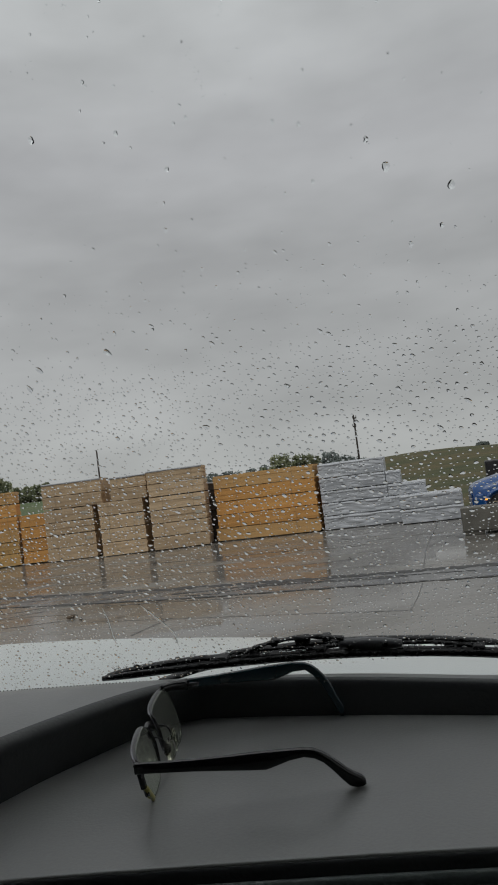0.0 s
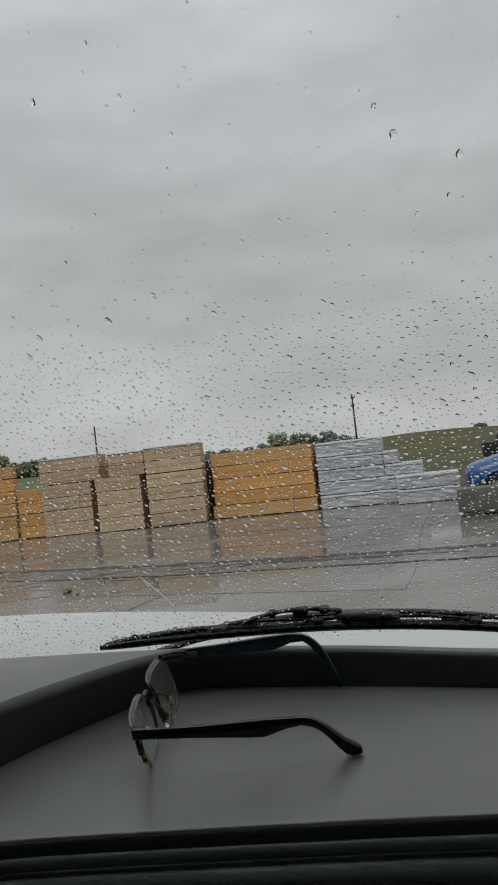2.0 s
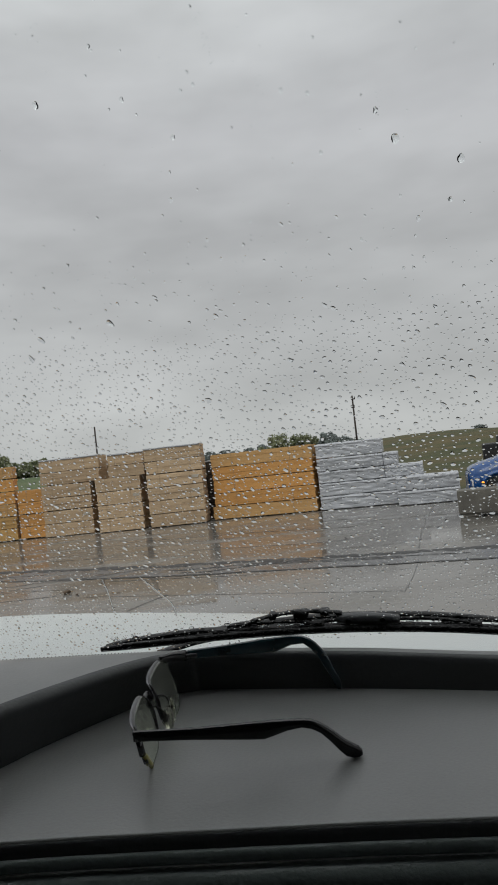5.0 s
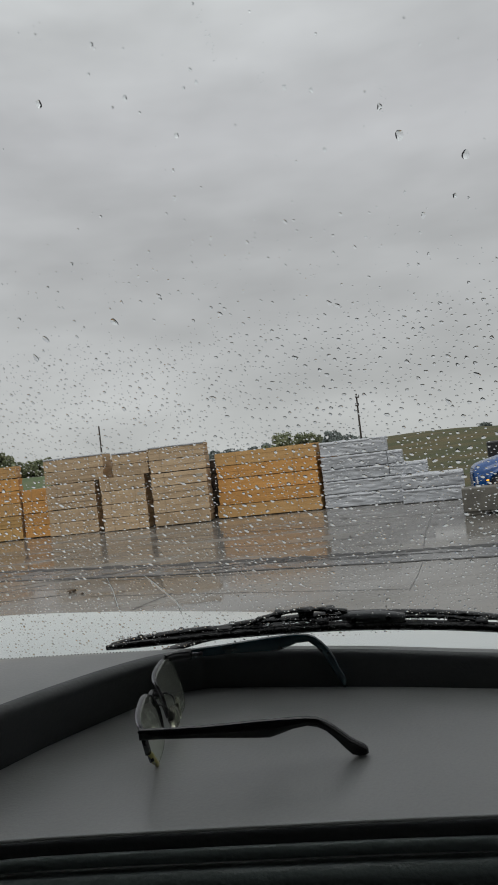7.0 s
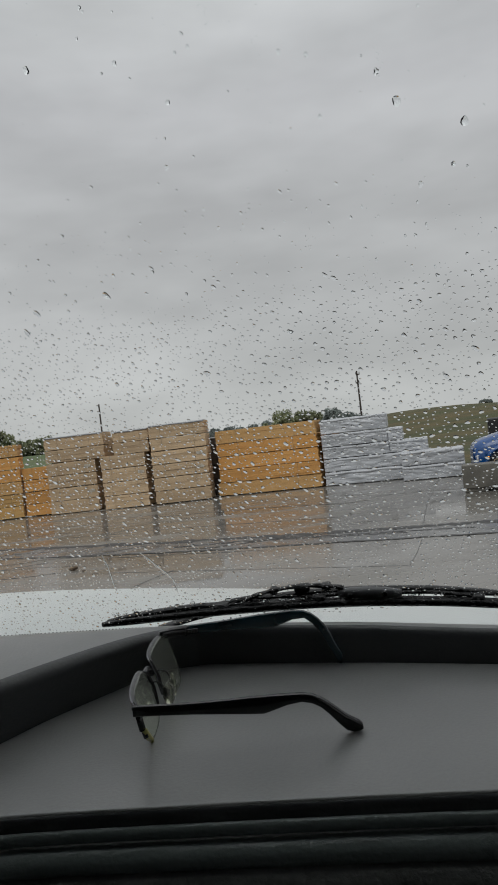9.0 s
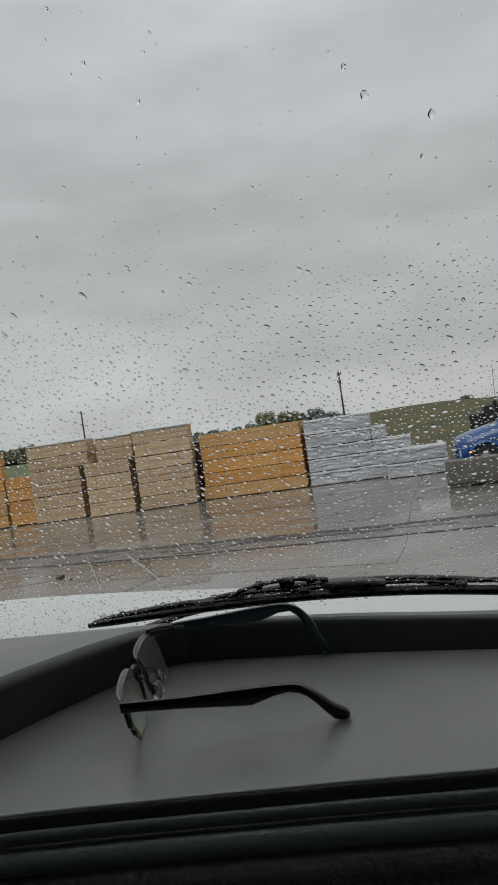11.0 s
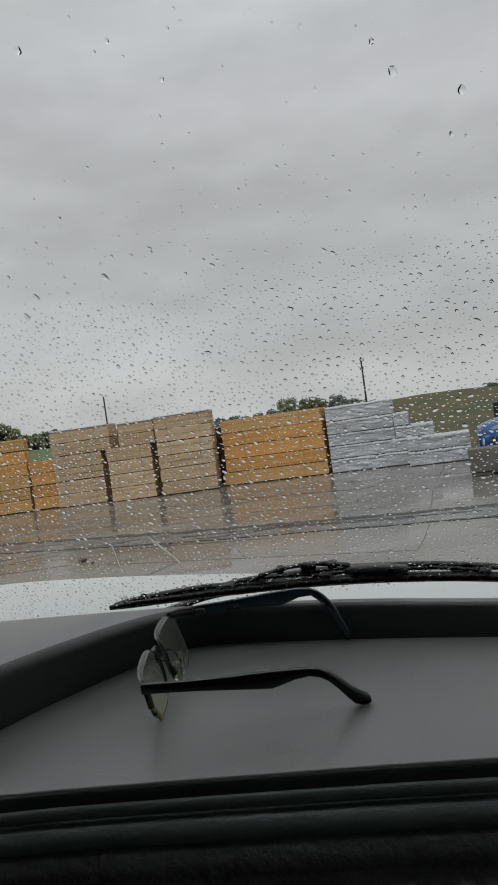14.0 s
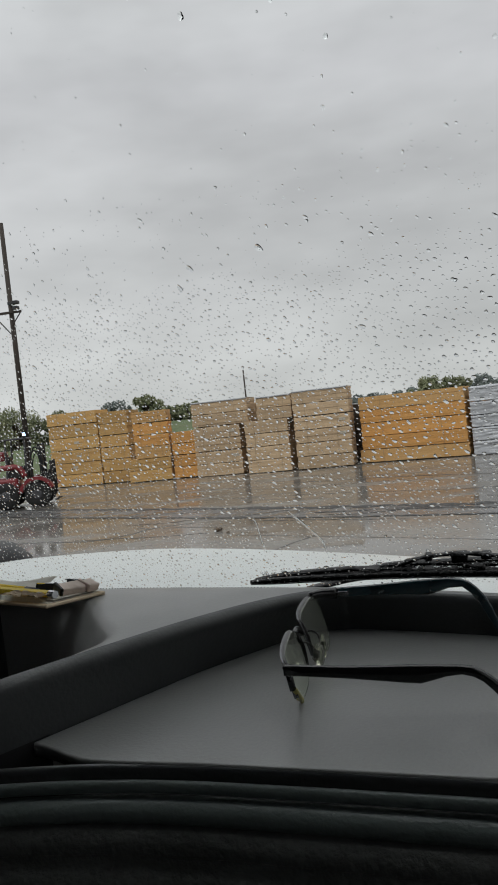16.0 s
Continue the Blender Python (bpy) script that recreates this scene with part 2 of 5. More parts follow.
def box(bm, a, b, bevel=0.0, m=None, seg=1):
    r = bmesh.ops.create_cube(bm, size=1.0)
    vs = r["verts"]
    c = [(p + q) / 2 for p, q in zip(a, b)]
    s = [abs(q - p) for p, q in zip(a, b)]
    for v in vs:
        v.co = Vector((c[0] + v.co.x * s[0], c[1] + v.co.y * s[1], c[2] + v.co.z * s[2]))
        if m is not None:
            v.co = m @ v.co
    if bevel:
        bmesh.ops.bevel(bm, geom=list({e for v in vs for e in v.link_edges}), offset=bevel, segments=seg, affect="EDGES", profile=0.5)


def rod(bm, a, b, r, r2=None, seg=12):
    a, b = Vector(a), Vector(b)
    m = Matrix.Translation((a + b) / 2) @ (b - a).to_track_quat("Z", "Y").to_matrix().to_4x4()
    bmesh.ops.create_cone(bm, cap_ends=True, segments=seg, radius1=r, radius2=r if r2 is None else r2, depth=(b - a).length, matrix=m)


def loft(bm, rows, closed=False, caps=False):
    """Joins rows of points, each as long as the next, by quads."""
    vr = [[bm.verts.new(p) for p in row] for row in rows]
    for r0, r1 in zip(vr, vr[1:]):
        n = len(r0)
        for i in range(n if closed else n - 1):
            j = (i + 1) % n
            bm.faces.new((r0[i], r0[j], r1[j], r1[i]))
    if caps:
        bm.faces.new(vr[0])
        bm.faces.new(vr[-1])
    return vr


def tube(bm, points, size, seg=8, up=(0, 0, 1)):
    """A tube of oval section along points; size: (half width, half height) or a list of them."""
    pts = [Vector(p) for p in points]
    rows = []
    for i, p in enumerate(pts):
        d = (pts[min(i + 1, len(pts) - 1)] - pts[max(i - 1, 0)]).normalized()
        side = d.cross(Vector(up)).normalized()
        u = side.cross(d)
        w, h = size[i] if isinstance(size, list) else size
        rows.append([p + side * w * math.cos(k * math.tau / seg) + u * h * math.sin(k * math.tau / seg) for k in range(seg)])
    loft(bm, rows, closed=True, caps=True)


def curve(points, n=8):
    """A smooth line through the points (Catmull-Rom)."""
    p = [Vector(q) for q in points]
    p = [p[0] * 2 - p[1], *p, p[-1] * 2 - p[-2]]
    out = []
    for a, b, c, d in zip(p, p[1:], p[2:], p[3:]):
        for k in range(n):
            t = k / n
            out.append(0.5 * ((2 * b) + (c - a) * t + (2 * a - 5 * b + 4 * c - d) * t * t + (3 * b - a - 3 * c + d) * t ** 3))
    out.append(p[-2])
    return out


# ---- ground ----
def hill(x, y):
    rise = 2.65 * math.exp(-((x - 26) / 24) ** 2 - ((y - 105) / 38) ** 2) if y > 40 else 0.0
    rise += 2.75 * math.exp(-((x + 46) / 22) ** 2 - ((y - 150) / 40) ** 2) if y > 60 else 0.0
    return rise + (0.6 * max(0.0, min(1.0, (y - 50) / 60)))


LOT = (-70, -60, 60, 44)
axis_x = [-4000, -1500, -600, -300, -180, -120, -90, -70] + list(range(-60, 132, 6)) + [160, 220, 320, 600, 1500, 4000]
axis_y = [-4000, -1000, -300, -120, -60] + list(range(-48, 45, 6)) + [44] + list(range(50, 182, 6)) + [220, 320, 600, 1500, 4000]
axis_y = sorted(set(axis_y))
axis_x = sorted(set(axis_x + [60]))
bm = bmesh.new()
grid = [[bm.verts.new((x, y, hill(x, y))) for x in axis_x] for y in axis_y]
for j in range(len(axis_y) - 1):
    for i in range(len(axis_x) - 1):
        f = bm.faces.new((grid[j][i], grid[j][i + 1], grid[j + 1][i + 1], grid[j + 1][i]))
        inside = axis_x[i] >= LOT[0] and axis_x[i + 1] <= LOT[2] and axis_y[j] >= LOT[1] and axis_y[j + 1] <= (30 if axis_x[i] >= 6 else LOT[3])
        f.material_index = 0 if inside else 2 if axis_x[i] < -18 else 1
        f.smooth = True
ground = part("ground", bm, CONCRETE, None)
ground.data.materials.append(GRASS)
ground.data.materials.append(LAWN)
tagged(ground, "rain-wet concrete yard with grass hill behind", "ground", kind="structure")


def ground_strip(name, line, widths, mat, label, z=0.004, jag=0.0, seed=1):
    """A thin inlay along a line on the yard, with uneven edges."""
    rng = random.Random(seed)
    pts = curve([(*p, z) for p in line], 26)
    rows = []
    for i, p in enumerate(pts):
        d = (pts[min(i + 1, len(pts) - 1)] - pts[max(i - 1, 0)]).normalized()
        side = Vector((-d.y, d.x, 0))
        w0, w1 = widths
        rows.append([p - side * (w0 + rng.uniform(-jag, jag)), p + side * (w1 + rng.uniform(-jag, jag))])
    bm = bmesh.new()
    loft(bm, rows)
    ob = part(name, bm, mat, None)
    for poly in ob.data.polygons:
        if poly.normal.z < 0:
            poly.flip()
    return tagged(ob, label, "pavement", kind="structure")


far_line = [(-40, 34.8), (-24, 27.1), (-13.15, 21.99), (-6.76, 18.75), (-1.5, 16.2), (2.4, 14.75), (6.5, 13.2), (20, 7.4), (45, -4)]
ground_strip("asphalt_strip", far_line, (1.35, 0.0), ASPHALT, "wet dark asphalt strip across the concrete yard", jag=0.05, seed=2)
ground_strip("joint_far", far_line, (0.15, 0.12), JOINT, "ragged black tar joint in the concrete yard", z=0.008, jag=0.12, seed=3)
near_line = [(x - 0.57, y - 1.22) for x, y in far_line]
ground_strip("joint_near", near_line, (0.05, 0.05), JOINT, "thin black joint along the asphalt strip", z=0.008, jag=0.045, seed=4)
ground_strip("joint_cross", [(3.3, 14.75), (4.35, 18.6), (6.1, 24.3), (8.6, 32.5)], (0.013, 0.013), FAINT, "dark crooked joint running across the yard", jag=0.011, seed=5)
ground_strip("joint_cross_near", [(2.12, 10.7), (2.5, 11.8), (2.85, 12.95)], (0.006, 0.006), FAINT, "faint joint in the near concrete", jag=0.004, seed=12)
ground_strip("joint_thin", [(-3.2, 13.4), (0.2, 11.75), (1.5, 11.1), (2.12, 10.8)], (0.012, 0.012), FAINT, "thin joint in the near concrete", jag=0.01, seed=6)
ground_strip("joint_back", [(-4.2, 23.0), (0.0, 21.7), (2.4, 20.4), (3.1, 20.5)], (0.03, 0.03), JOINT, "thin crack in the concrete before the lumber", jag=0.02, seed=7)
ground_strip("joint_left", [(-6.9, 14.2), (-5.0, 13.9), (-3.9, 13.9)], (0.02, 0.02), JOINT, "thin crack in the near concrete", jag=0.015, seed=8)

ground_strip("crack_bent", [(-9.5, 14.6), (-7.71, 14.29), (-6.41, 14.01), (-5.74, 14.54), (-5.5, 15.1), (-4.6, 15.5)], (0.03, 0.03), FAINT, "crooked dark crack in the near concrete", jag=0.025, seed=9)
ground_strip("crack_short", [(-2.15, 11.6), (-1.99, 11.97), (-1.8, 12.36), (-1.62, 12.73)], (0.015, 0.015), JOINT, "short dark crack in the near concrete", jag=0.01, seed=10)
ground_strip("crack_long", [(-5.6, 19.9), (-3.77, 19.3), (-2.84, 19.2), (-1.59, 18.85), (0.67, 17.9), (2.05, 17.49), (2.26, 18.05)], (0.018, 0.018), JOINT, "long thin crack across the concrete", jag=0.014, seed=11)
for k, (w, line) in enumerate(((0.045, [(-1.9, 15.55), (-0.85, 15.32), (-0.15, 15.3), (0.97, 15.01), (1.83, 14.77), (3.2, 14.3)]), (0.03, [(-1.6, 15.1), (-1.06, 14.88), (0.08, 14.98), (0.94, 14.66), (1.76, 14.3), (2.8, 13.9)]),
                               (0.035, [(-0.4, 15.16), (0.5, 14.98), (1.4, 14.62), (2.5, 14.2), (4.0, 13.6)]), (0.022, [(-6.4, 15.9), (-5.25, 15.8), (-4.89, 15.96), (-3.92, 15.83), (-2.6, 16.3)]), (0.02, [(-10.5, 17.6), (-8.2, 17.3), (-6.4, 17.5), (-5.0, 17.2)]))):
    ground_strip("tar_streak", line, (w, w), JOINT, "ragged streak of black tar on the concrete", z=0.009, jag=w * 0.9, seed=20 + k)


streak_rng = random.Random(41)
for k in range(16):
    x, y = streak_rng.uniform(-15, 3), streak_rng.uniform(13.2, 24)
    y = y if abs(y - (15.5 - 0.48 * x)) > 1.3 else y + 2.4
    n, slope = streak_rng.uniform(0.7, 1.9), streak_rng.uniform(-0.42, -0.1)
    line = [(x + d * n, y + d * n * slope + streak_rng.uniform(-0.08, 0.08)) for d in (-1, -0.5, 0, 0.5, 1)]
    ground_strip("hairline_crack", line, (0.014, 0.014), FAINT, "faint hairline crack in the wet concrete", z=0.006, jag=0.012, seed=50 + k)


# ---- lumber ----
def lumber_pack(m, length, height, depth, mat, label, seed, group, gap=0.026, tag=None):
    """One banded pack of boards on bolsters; its front lower corner at the origin, x along the face."""
    rng = random.Random(seed)
    ob = thing("lumber_pack", m, label, "lumber", group)
    n = max(5, round((height - gap) / 0.075))
    bh = (height - gap) / n
    bm = bmesh.new()
    for k in range(n):
        cuts = [0.0, length] if rng.random() < 0.8 else [0.0, length * rng.uniform(0.3, 0.7), length]
        for a, b in zip(cuts, cuts[1:]):
            o = rng.uniform(-0.012, 0.012)
            e0, e1 = rng.uniform(-0.02, 0.02) if a == 0 else 0.003, rng.uniform(-0.02, 0.02) if b == length else -0.003
            box(bm, (a + e0, o, gap + k * bh + 0.0016), (b + e1, depth + o, gap + (k + 1) * bh - 0.0016))
    part("boards", bm, mat, ob)
    for x in (0.12, 0.5, 0.88):
        bm = bmesh.new()
        box(bm, (x * length - 0.05, 0.02, 0.001), (x * length + 0.05, depth - 0.02, gap), 0.004)
        part("bolster", bm, BOLSTER, ob)
    for x in (0.22, 0.78):
        bm = bmesh.new()
        w = 0.005
        X = x * length + rng.uniform(-0.05, 0.05)
        box(bm, (X - w, -0.016, gap), (X + w, -0.013, height + 0.003))
        box(bm, (X - w, -0.016, height + 0.001), (X + w, depth + 0.016, height + 0.004))
        part("strap", bm, STRAP, ob)
    if tag:
        bm = bmesh.new()
        X, Z = tag * length + rng.uniform(-0.06, 0.06), height * rng.uniform(0.5, 0.62)
        box(bm, (X - 0.12, -0.021, Z - 0.05), (X + 0.12, -0.0175, Z + 0.05))
        sheet = part("paper_tag", bm, TAG, ob, "pale paper tag stapled to the boards")
        for dz in (-0.02, 0.015):
            bm = bmesh.new()
            box(bm, (X - 0.11, -0.0225, Z + dz), (X + rng.uniform(0.02, 0.1), -0.0212, Z + dz + 0.012))
            part("print_bar", bm, STRAP, sheet, "grey print bar")
    return ob


def wrapped_pack(m, length, height, depth, label, seed, group, gap=0.018):
    """A pack in white plastic wrap: creased sides, a loose flap, bolsters below."""
    rng = random.Random(seed)
    ob = thing("wrapped_pack", m, label, "lumber", group)
    bm = bmesh.new()
    box(bm, (0, 0, gap), (length, depth, height), 0.012, seg=2)
    bmesh.ops.subdivide_edges(bm, edges=[e for e in bm.edges if e.calc_length() > 0.3], cuts=26, use_grid_fill=True)
    off = Vector((seed * 3.1, seed * 1.7, 0))
    for v in bm.verts:
        q = Vector((v.co.x * 1.9, v.co.y * 1.6, v.co.z * 3.2 + v.co.x * 0.8)) + off
        d = noise.noise(q) * 0.03 + (0.5 - abs(noise.noise(q * 1.9))) * 0.045 + (0.4 - abs(noise.noise(Vector((q.x * 2.2 + q.z * 1.3, q.y, q.z - q.x * 1.4)) * 1.6))) * 0.05 - 0.03
        c = v.co - Vector((length / 2, depth / 2, height / 2))
        if v.co.y < depth * 0.5:
            v.co.y += d
        v.co.z += d * 0.7 if v.co.z > height * 0.6 else 0
    part("wrap", bm, WRAP, ob, smooth=True)
    bm = bmesh.new()
    rows = []
    for i in range(25):
        x = length * i / 24
        drop = 0.1 + 0.05 * noise.noise(Vector((x * 1.7, seed, 0.3)))
        rows.append([(x, -0.012 - 0.008 * noise.noise(Vector((x * 4, seed, 1))), height - 0.012), (x, -0.022 - 0.012 * noise.noise(Vector((x * 5, seed, 2))), height - drop),
                     (x, -0.017, height - drop - 0.001), (x, -0.006, height - 0.016)])
    loft(bm, rows, closed=True, caps=True)
    part("flap", bm, WRAP, ob, "folded plastic flap", smooth=True)
    for x in (0.1, 0.5, 0.9):
        bm = bmesh.new()
        box(bm, (x * length - 0.05, 0.03, 0.001), (x * length + 0.05, depth - 0.03, gap + 0.01), 0.004)
        part("bolster", bm, BOLSTER, ob)
    return ob


def stack(origin, angle, layers, depth, mat, label, seed, group, wrapped=False, tags=None, covered=False):
    """Packs one upon another: each layer gives left end, right end and top height."""
    z = 0.004
    base = pose(*origin, 0, 0, 0, angle)
    rng = random.Random(seed)
    for k, (x0, x1, top) in enumerate(layers):
        m = base @ pose(x0, rng.uniform(-0.03, 0.03) if k else 0, z, 0, 0, rng.uniform(-0.25, 0.25))
        h = top - z
        if wrapped:
            wrapped_pack(m, x1 - x0, h, depth, label, seed * 10 + k, group)
        else:
            lumber_pack(m, x1 - x0, h, depth, mat[k] if isinstance(mat, tuple) else mat, label, seed * 10 + k, group, gap=rng.choice((0.018, 0.022, 0.034)), tag=tags[k] if tags else None)
        z = top + 0.004
        if covered and (k == len(layers) - 1):
            cover = thing("cover_sheet", m @ pose(0, 0, h + 0.004), "thin white plastic sheet laid over the lumber", "sheet", "cover sheets")
            bm = bmesh.new()
            rows = []
            for i in range(19):
                x = (x1 - x0) * i / 18
                w = 0.012 * noise.noise(Vector((x * 3.1, seed, 0.5)))
                rows.append([(x, -0.020, -0.052 + w), (x, -0.022, 0.012), (x, 0.2, 0.014 + w * 0.3), (x, depth, 0.012), (x, depth, 0.006), (x, 0.0, 0.004), (x, -0.017, -0.051 + w)])
            loft(bm, rows, closed=True, caps=True)
            part("sheet", bm, WRAP, cover, smooth=True)


def even(x0, x1, top, n, start=0.0):
    return [(x0, x1, start + (top - start) * (k + 1) / n) for k in range(n)]


L_TAN = "banded pack of weathered tan boards, rain-wet"
L_ORA = "banded pack of bright orange pine boards, rain-wet"
L_HON = "banded pack of honey-coloured pine boards, rain-wet"
L_WHI = "lumber pack wrapped in wrinkled white plastic"
stack((-14.8, 29.76), -4, even(-0.33, 2.05, 1.05, 2) + even(-0.35, 2.05, 3.27, 4, 1.05), 1.2, HONEY, L_HON, 11, "lumber packs in the yard", tags=(0.45, 0.45, 0.58, 0.57, 0.58, 0.57))
stack((-12.72, 29.7), -6, even(0, 1.5, 0.52, 1) + even(0.0, 1.40, 3.12, 5, 0.52), 1.2, HONEY, L_HON, 12, "lumber packs in the yard")
stack((-10.75, 28.6), 7, even(-0.35, 1.45, 0.96, 2) + even(0.0, 1.47, 2.93, 4, 0.96), 0.88, (HONEY, HONEY, PALEPINE, ORANGE, ORANGE, PALEPINE), L_ORA, 13, "lumber packs in the yard")
stack((-9.43, 28.96), -9, even(0.2, 1.95, 1.93, 4), 1.2, ORANGE, L_ORA, 14, "lumber packs in the yard")
stack((-8.12, 28.45), -5, even(0, 1.96, 2.0, 4) + even(0, 2.38, 3.02, 2, 2.0), 1.2, TAN, L_TAN, 15, "lumber packs in the yard", tags=(None, 0.9, None, 0.86, None, None), covered=True)
stack((-6.0, 27.75), -5, even(0.17, 1.9, 2.05, 4) + even(0.72, 2.12, 2.95, 2, 2.05), 1.2, TAN, L_TAN, 16, "lumber packs in the yard", tags=(None, None, 0.88, None, None, None), covered=True)
stack((-3.82, 27.35), -4, even(0, 2.12, 3.0, 6), 1.2, TAN, L_TAN, 18, "lumber packs in the yard", tags=(None, None, 0.86, 0.88, None, None), covered=True)
stack((-1.41, 27.75), -15, even(-0.05, 3.97, 0.5, 1) + even(0.06, 3.95, 2.5, 4, 0.5), 1.2, (PALEPINE, ORANGE, ORANGE, ORANGE, PALEPINE), L_ORA, 19, "lumber packs in the yard")
# a second row behind closes the gaps
stack((-8.0, 30.3), -11, even(0, 2.1, 2.8, 5), 1.2, TAN, L_TAN, 22, "lumber packs in the yard")
stack((-5.8, 29.7), -11, even(0, 2.1, 2.8, 5), 1.2, TAN, L_TAN, 23, "lumber packs in the yard")
# coloured near black: stands in for shade between the tan and orange stacks
stack((-3.55, 29.3), -8, even(0, 2.25, 2.3, 4), 1.2, SHADEWOOD, "banded pack of boards coloured dark for shade in the gap, rain-wet", 24, "lumber packs in the yard", covered=True)
stack((1.2, 28.9), -13, even(0, 2.2, 2.0, 4), 1.2, ORANGE, L_ORA, 25, "lumber packs in the yard")
stack((2.58, 26.8), -14, [(0, 3.85, 0.5), (0, 3.85, 0.98), (0, 2.43, 1.42), (0, 2.41, 1.9), (0, 2.42, 2.45)], 1.2, None, L_WHI, 20, "wrapped lumber packs", True)
for x0, x1, z0, z1, seed in ((2.445, 3.80, 0.984, 1.42, 206), (2.425, 2.95, 1.424, 1.9, 207)):
    wrapped_pack(pose(2.58, 26.8, z0, 0, 0, -14) @ pose(x0, 0.04, 0), x1 - x0, z1 - z0, 1.1, L_WHI, seed, "wrapped lumber packs")
stack((5.1, 25.1), -14, [(0, 2.1, 0.5), (0, 2.1, 1.0)], 0.85, None, L_WHI, 21, "wrapped lumber packs", True)


# ---- own truck: windshield ----
ax = Vector((1, -0.194, 0)).normalized()
ay = Vector((0.194, 1, 0.255)).normalized()
az = ax.cross(ay)
GLASS_M = Matrix((ax, ay, az)).transposed().to_4x4()
GLASS_M.translation = (0, 0.565, 2.05)
GI = GLASS_M.inverted()
windshield = thing("windshield", GLASS_M, "rain-speckled truck windshield of clear glass", "windshield", kind="structure")
bm = bmesh.new()
box(bm, (-1.75, -0.0055, -0.06), (0.95, -0.0005, 0.98))
pane = part("pane", bm, GLASS, windshield, "clear laminated glass")
pane.visible_shadow = False


# ---- dashboard ----
FOOT = [(-0.33, 0.19), (-0.29, 0.257), (-0.25, 0.317), (-0.222, 0.358), (-0.173, 0.431), (-0.146, 0.470), (-0.097, 0.526), (-0.074, 0.547), (-0.050, 0.552), (-0.026, 0.549), (0.082, 0.513), (0.178, 0.474), (0.30, 0.421), (0.5, 0.335)]
TOP = [(-0.3441, 0.1828), (-0.2956, 0.2527), (-0.2527, 0.3152), (-0.22, 0.3619), (-0.1701, 0.4262), (-0.1394, 0.4635), (-0.1072, 0.5002), (-0.0759, 0.5298), (-0.0498, 0.5422), (-0.025, 0.5411), (0.0856, 0.5143), (0.182, 0.476), (0.305, 0.424), (0.505, 0.338)]
OUTER = [(-1.3983, 0.8078), (-0.8385, 0.6959), (-0.5587, 0.6399), (-0.3907, 0.6072), (-0.2732, 0.5764), (-0.218, 0.5693), (-0.1502, 0.5597), (-0.1046, 0.5566), (-0.0498, 0.55), (-0.0211, 0.5479), (0.0875, 0.5262), (0.184, 0.490), (0.307, 0.443), (0.507, 0.362)]
NEAR = [(-0.2200, 0.3545), (-0.212, 0.3515), (-0.201, 0.346), (-0.188, 0.3385), (-0.168, 0.3330), (-0.095, 0.3265), (0.041, 0.3105), (0.116, 0.300), (0.30, 0.274), (0.5, 0.24)]
TOP_H = [2.064, 2.064, 2.064, 2.064, 2.064, 2.0635, 2.0622, 2.0602, 2.0583, 2.0568, 2.0510, 2.0472, 2.0455, 2.0450]
PAD_Z, TOP_Z = 2.024, 2.0535
dashboard = thing("dashboard", None, "charcoal textured vinyl dashboard with a recessed tray", "dashboard", kind="structure")
foot_c, top_c, out_c = (curve([(*p, 0) for p in q], 14) for q in (FOOT, TOP, OUTER))
near_c = curve([(*p, 0) for p in NEAR], 6)
rim_h = [p.x for p in curve([(h, 0, 0) for h in TOP_H], 14)]
bm = bmesh.new()
loop = [(p.x, p.y, PAD_Z) for p in near_c] + [(p.x, p.y, PAD_Z) for p in reversed([q + Vector((0.0011, -0.0014, 0)) for q in foot_c]) if p.x > -0.2225]
bm.faces.new([bm.verts.new(p) for p in loop])
low = bmesh.ops.extrude_face_region(bm, geom=list(bm.faces))
for v in low["geom"]:
    if isinstance(v, bmesh.types.BMVert):
        v.co.z -= 0.007
bmesh.ops.recalc_face_normals(bm, faces=bm.faces)
rounded = [e for e in bm.edges if all(v.co.z > PAD_Z - 0.001 for v in e.verts)]
bmesh.ops.bevel(bm, geom=rounded, offset=0.0014, segments=3, affect="EDGES", profile=0.5)
pad = part("tray_pad", bm, DASH, dashboard, "flat grained vinyl tray")
for f in pad.data.polygons:
    f.use_smooth = f.area < 0.001


def ease(v):
    v = min(1.0, max(0.0, v))
    return v * v * (3 - 2 * v)


def reach(t):
    return min((t - o).length for t2, o in zip(top_c, out_c) if t2 == t)


def edge(t):
    """The share of the top, from rim to glass, that the rounded roll takes up."""
    return min(0.5, 0.010 / max(0.006, reach(t)))


# raised rim: inner face with a soft foot and a rolled top
bm = bmesh.new()
sect = [(-0.02, -0.25), (0.0, -0.05), (0.03, 0.06), (0.12, 0.24), (0.34, 0.46), (0.62, 0.64), (0.86, 0.76), (1.0, 0.84)]
roll = [(0.14, 0.905), (0.36, 0.957), (0.66, 0.99), (1.0, 1.0)]
rows = []
for f, t, o, h1 in zip(foot_c, top_c, out_c, rim_h):
    row = []
    for a, h in sect:
        p = f.lerp(t, a)
        row.append((p.x, p.y, PAD_Z - 0.001 + (h1 - PAD_Z) * h))
    for a, h in roll:
        row.append((*t.lerp(o, edge(t) * a).xy, PAD_Z - 0.001 + (h1 + 0.0004 - PAD_Z) * h))
    rows.append(row)
loft(bm, rows)
part("tray_rim", bm, DASH_SHADE, dashboard, "rolled vinyl rim", smooth=True)
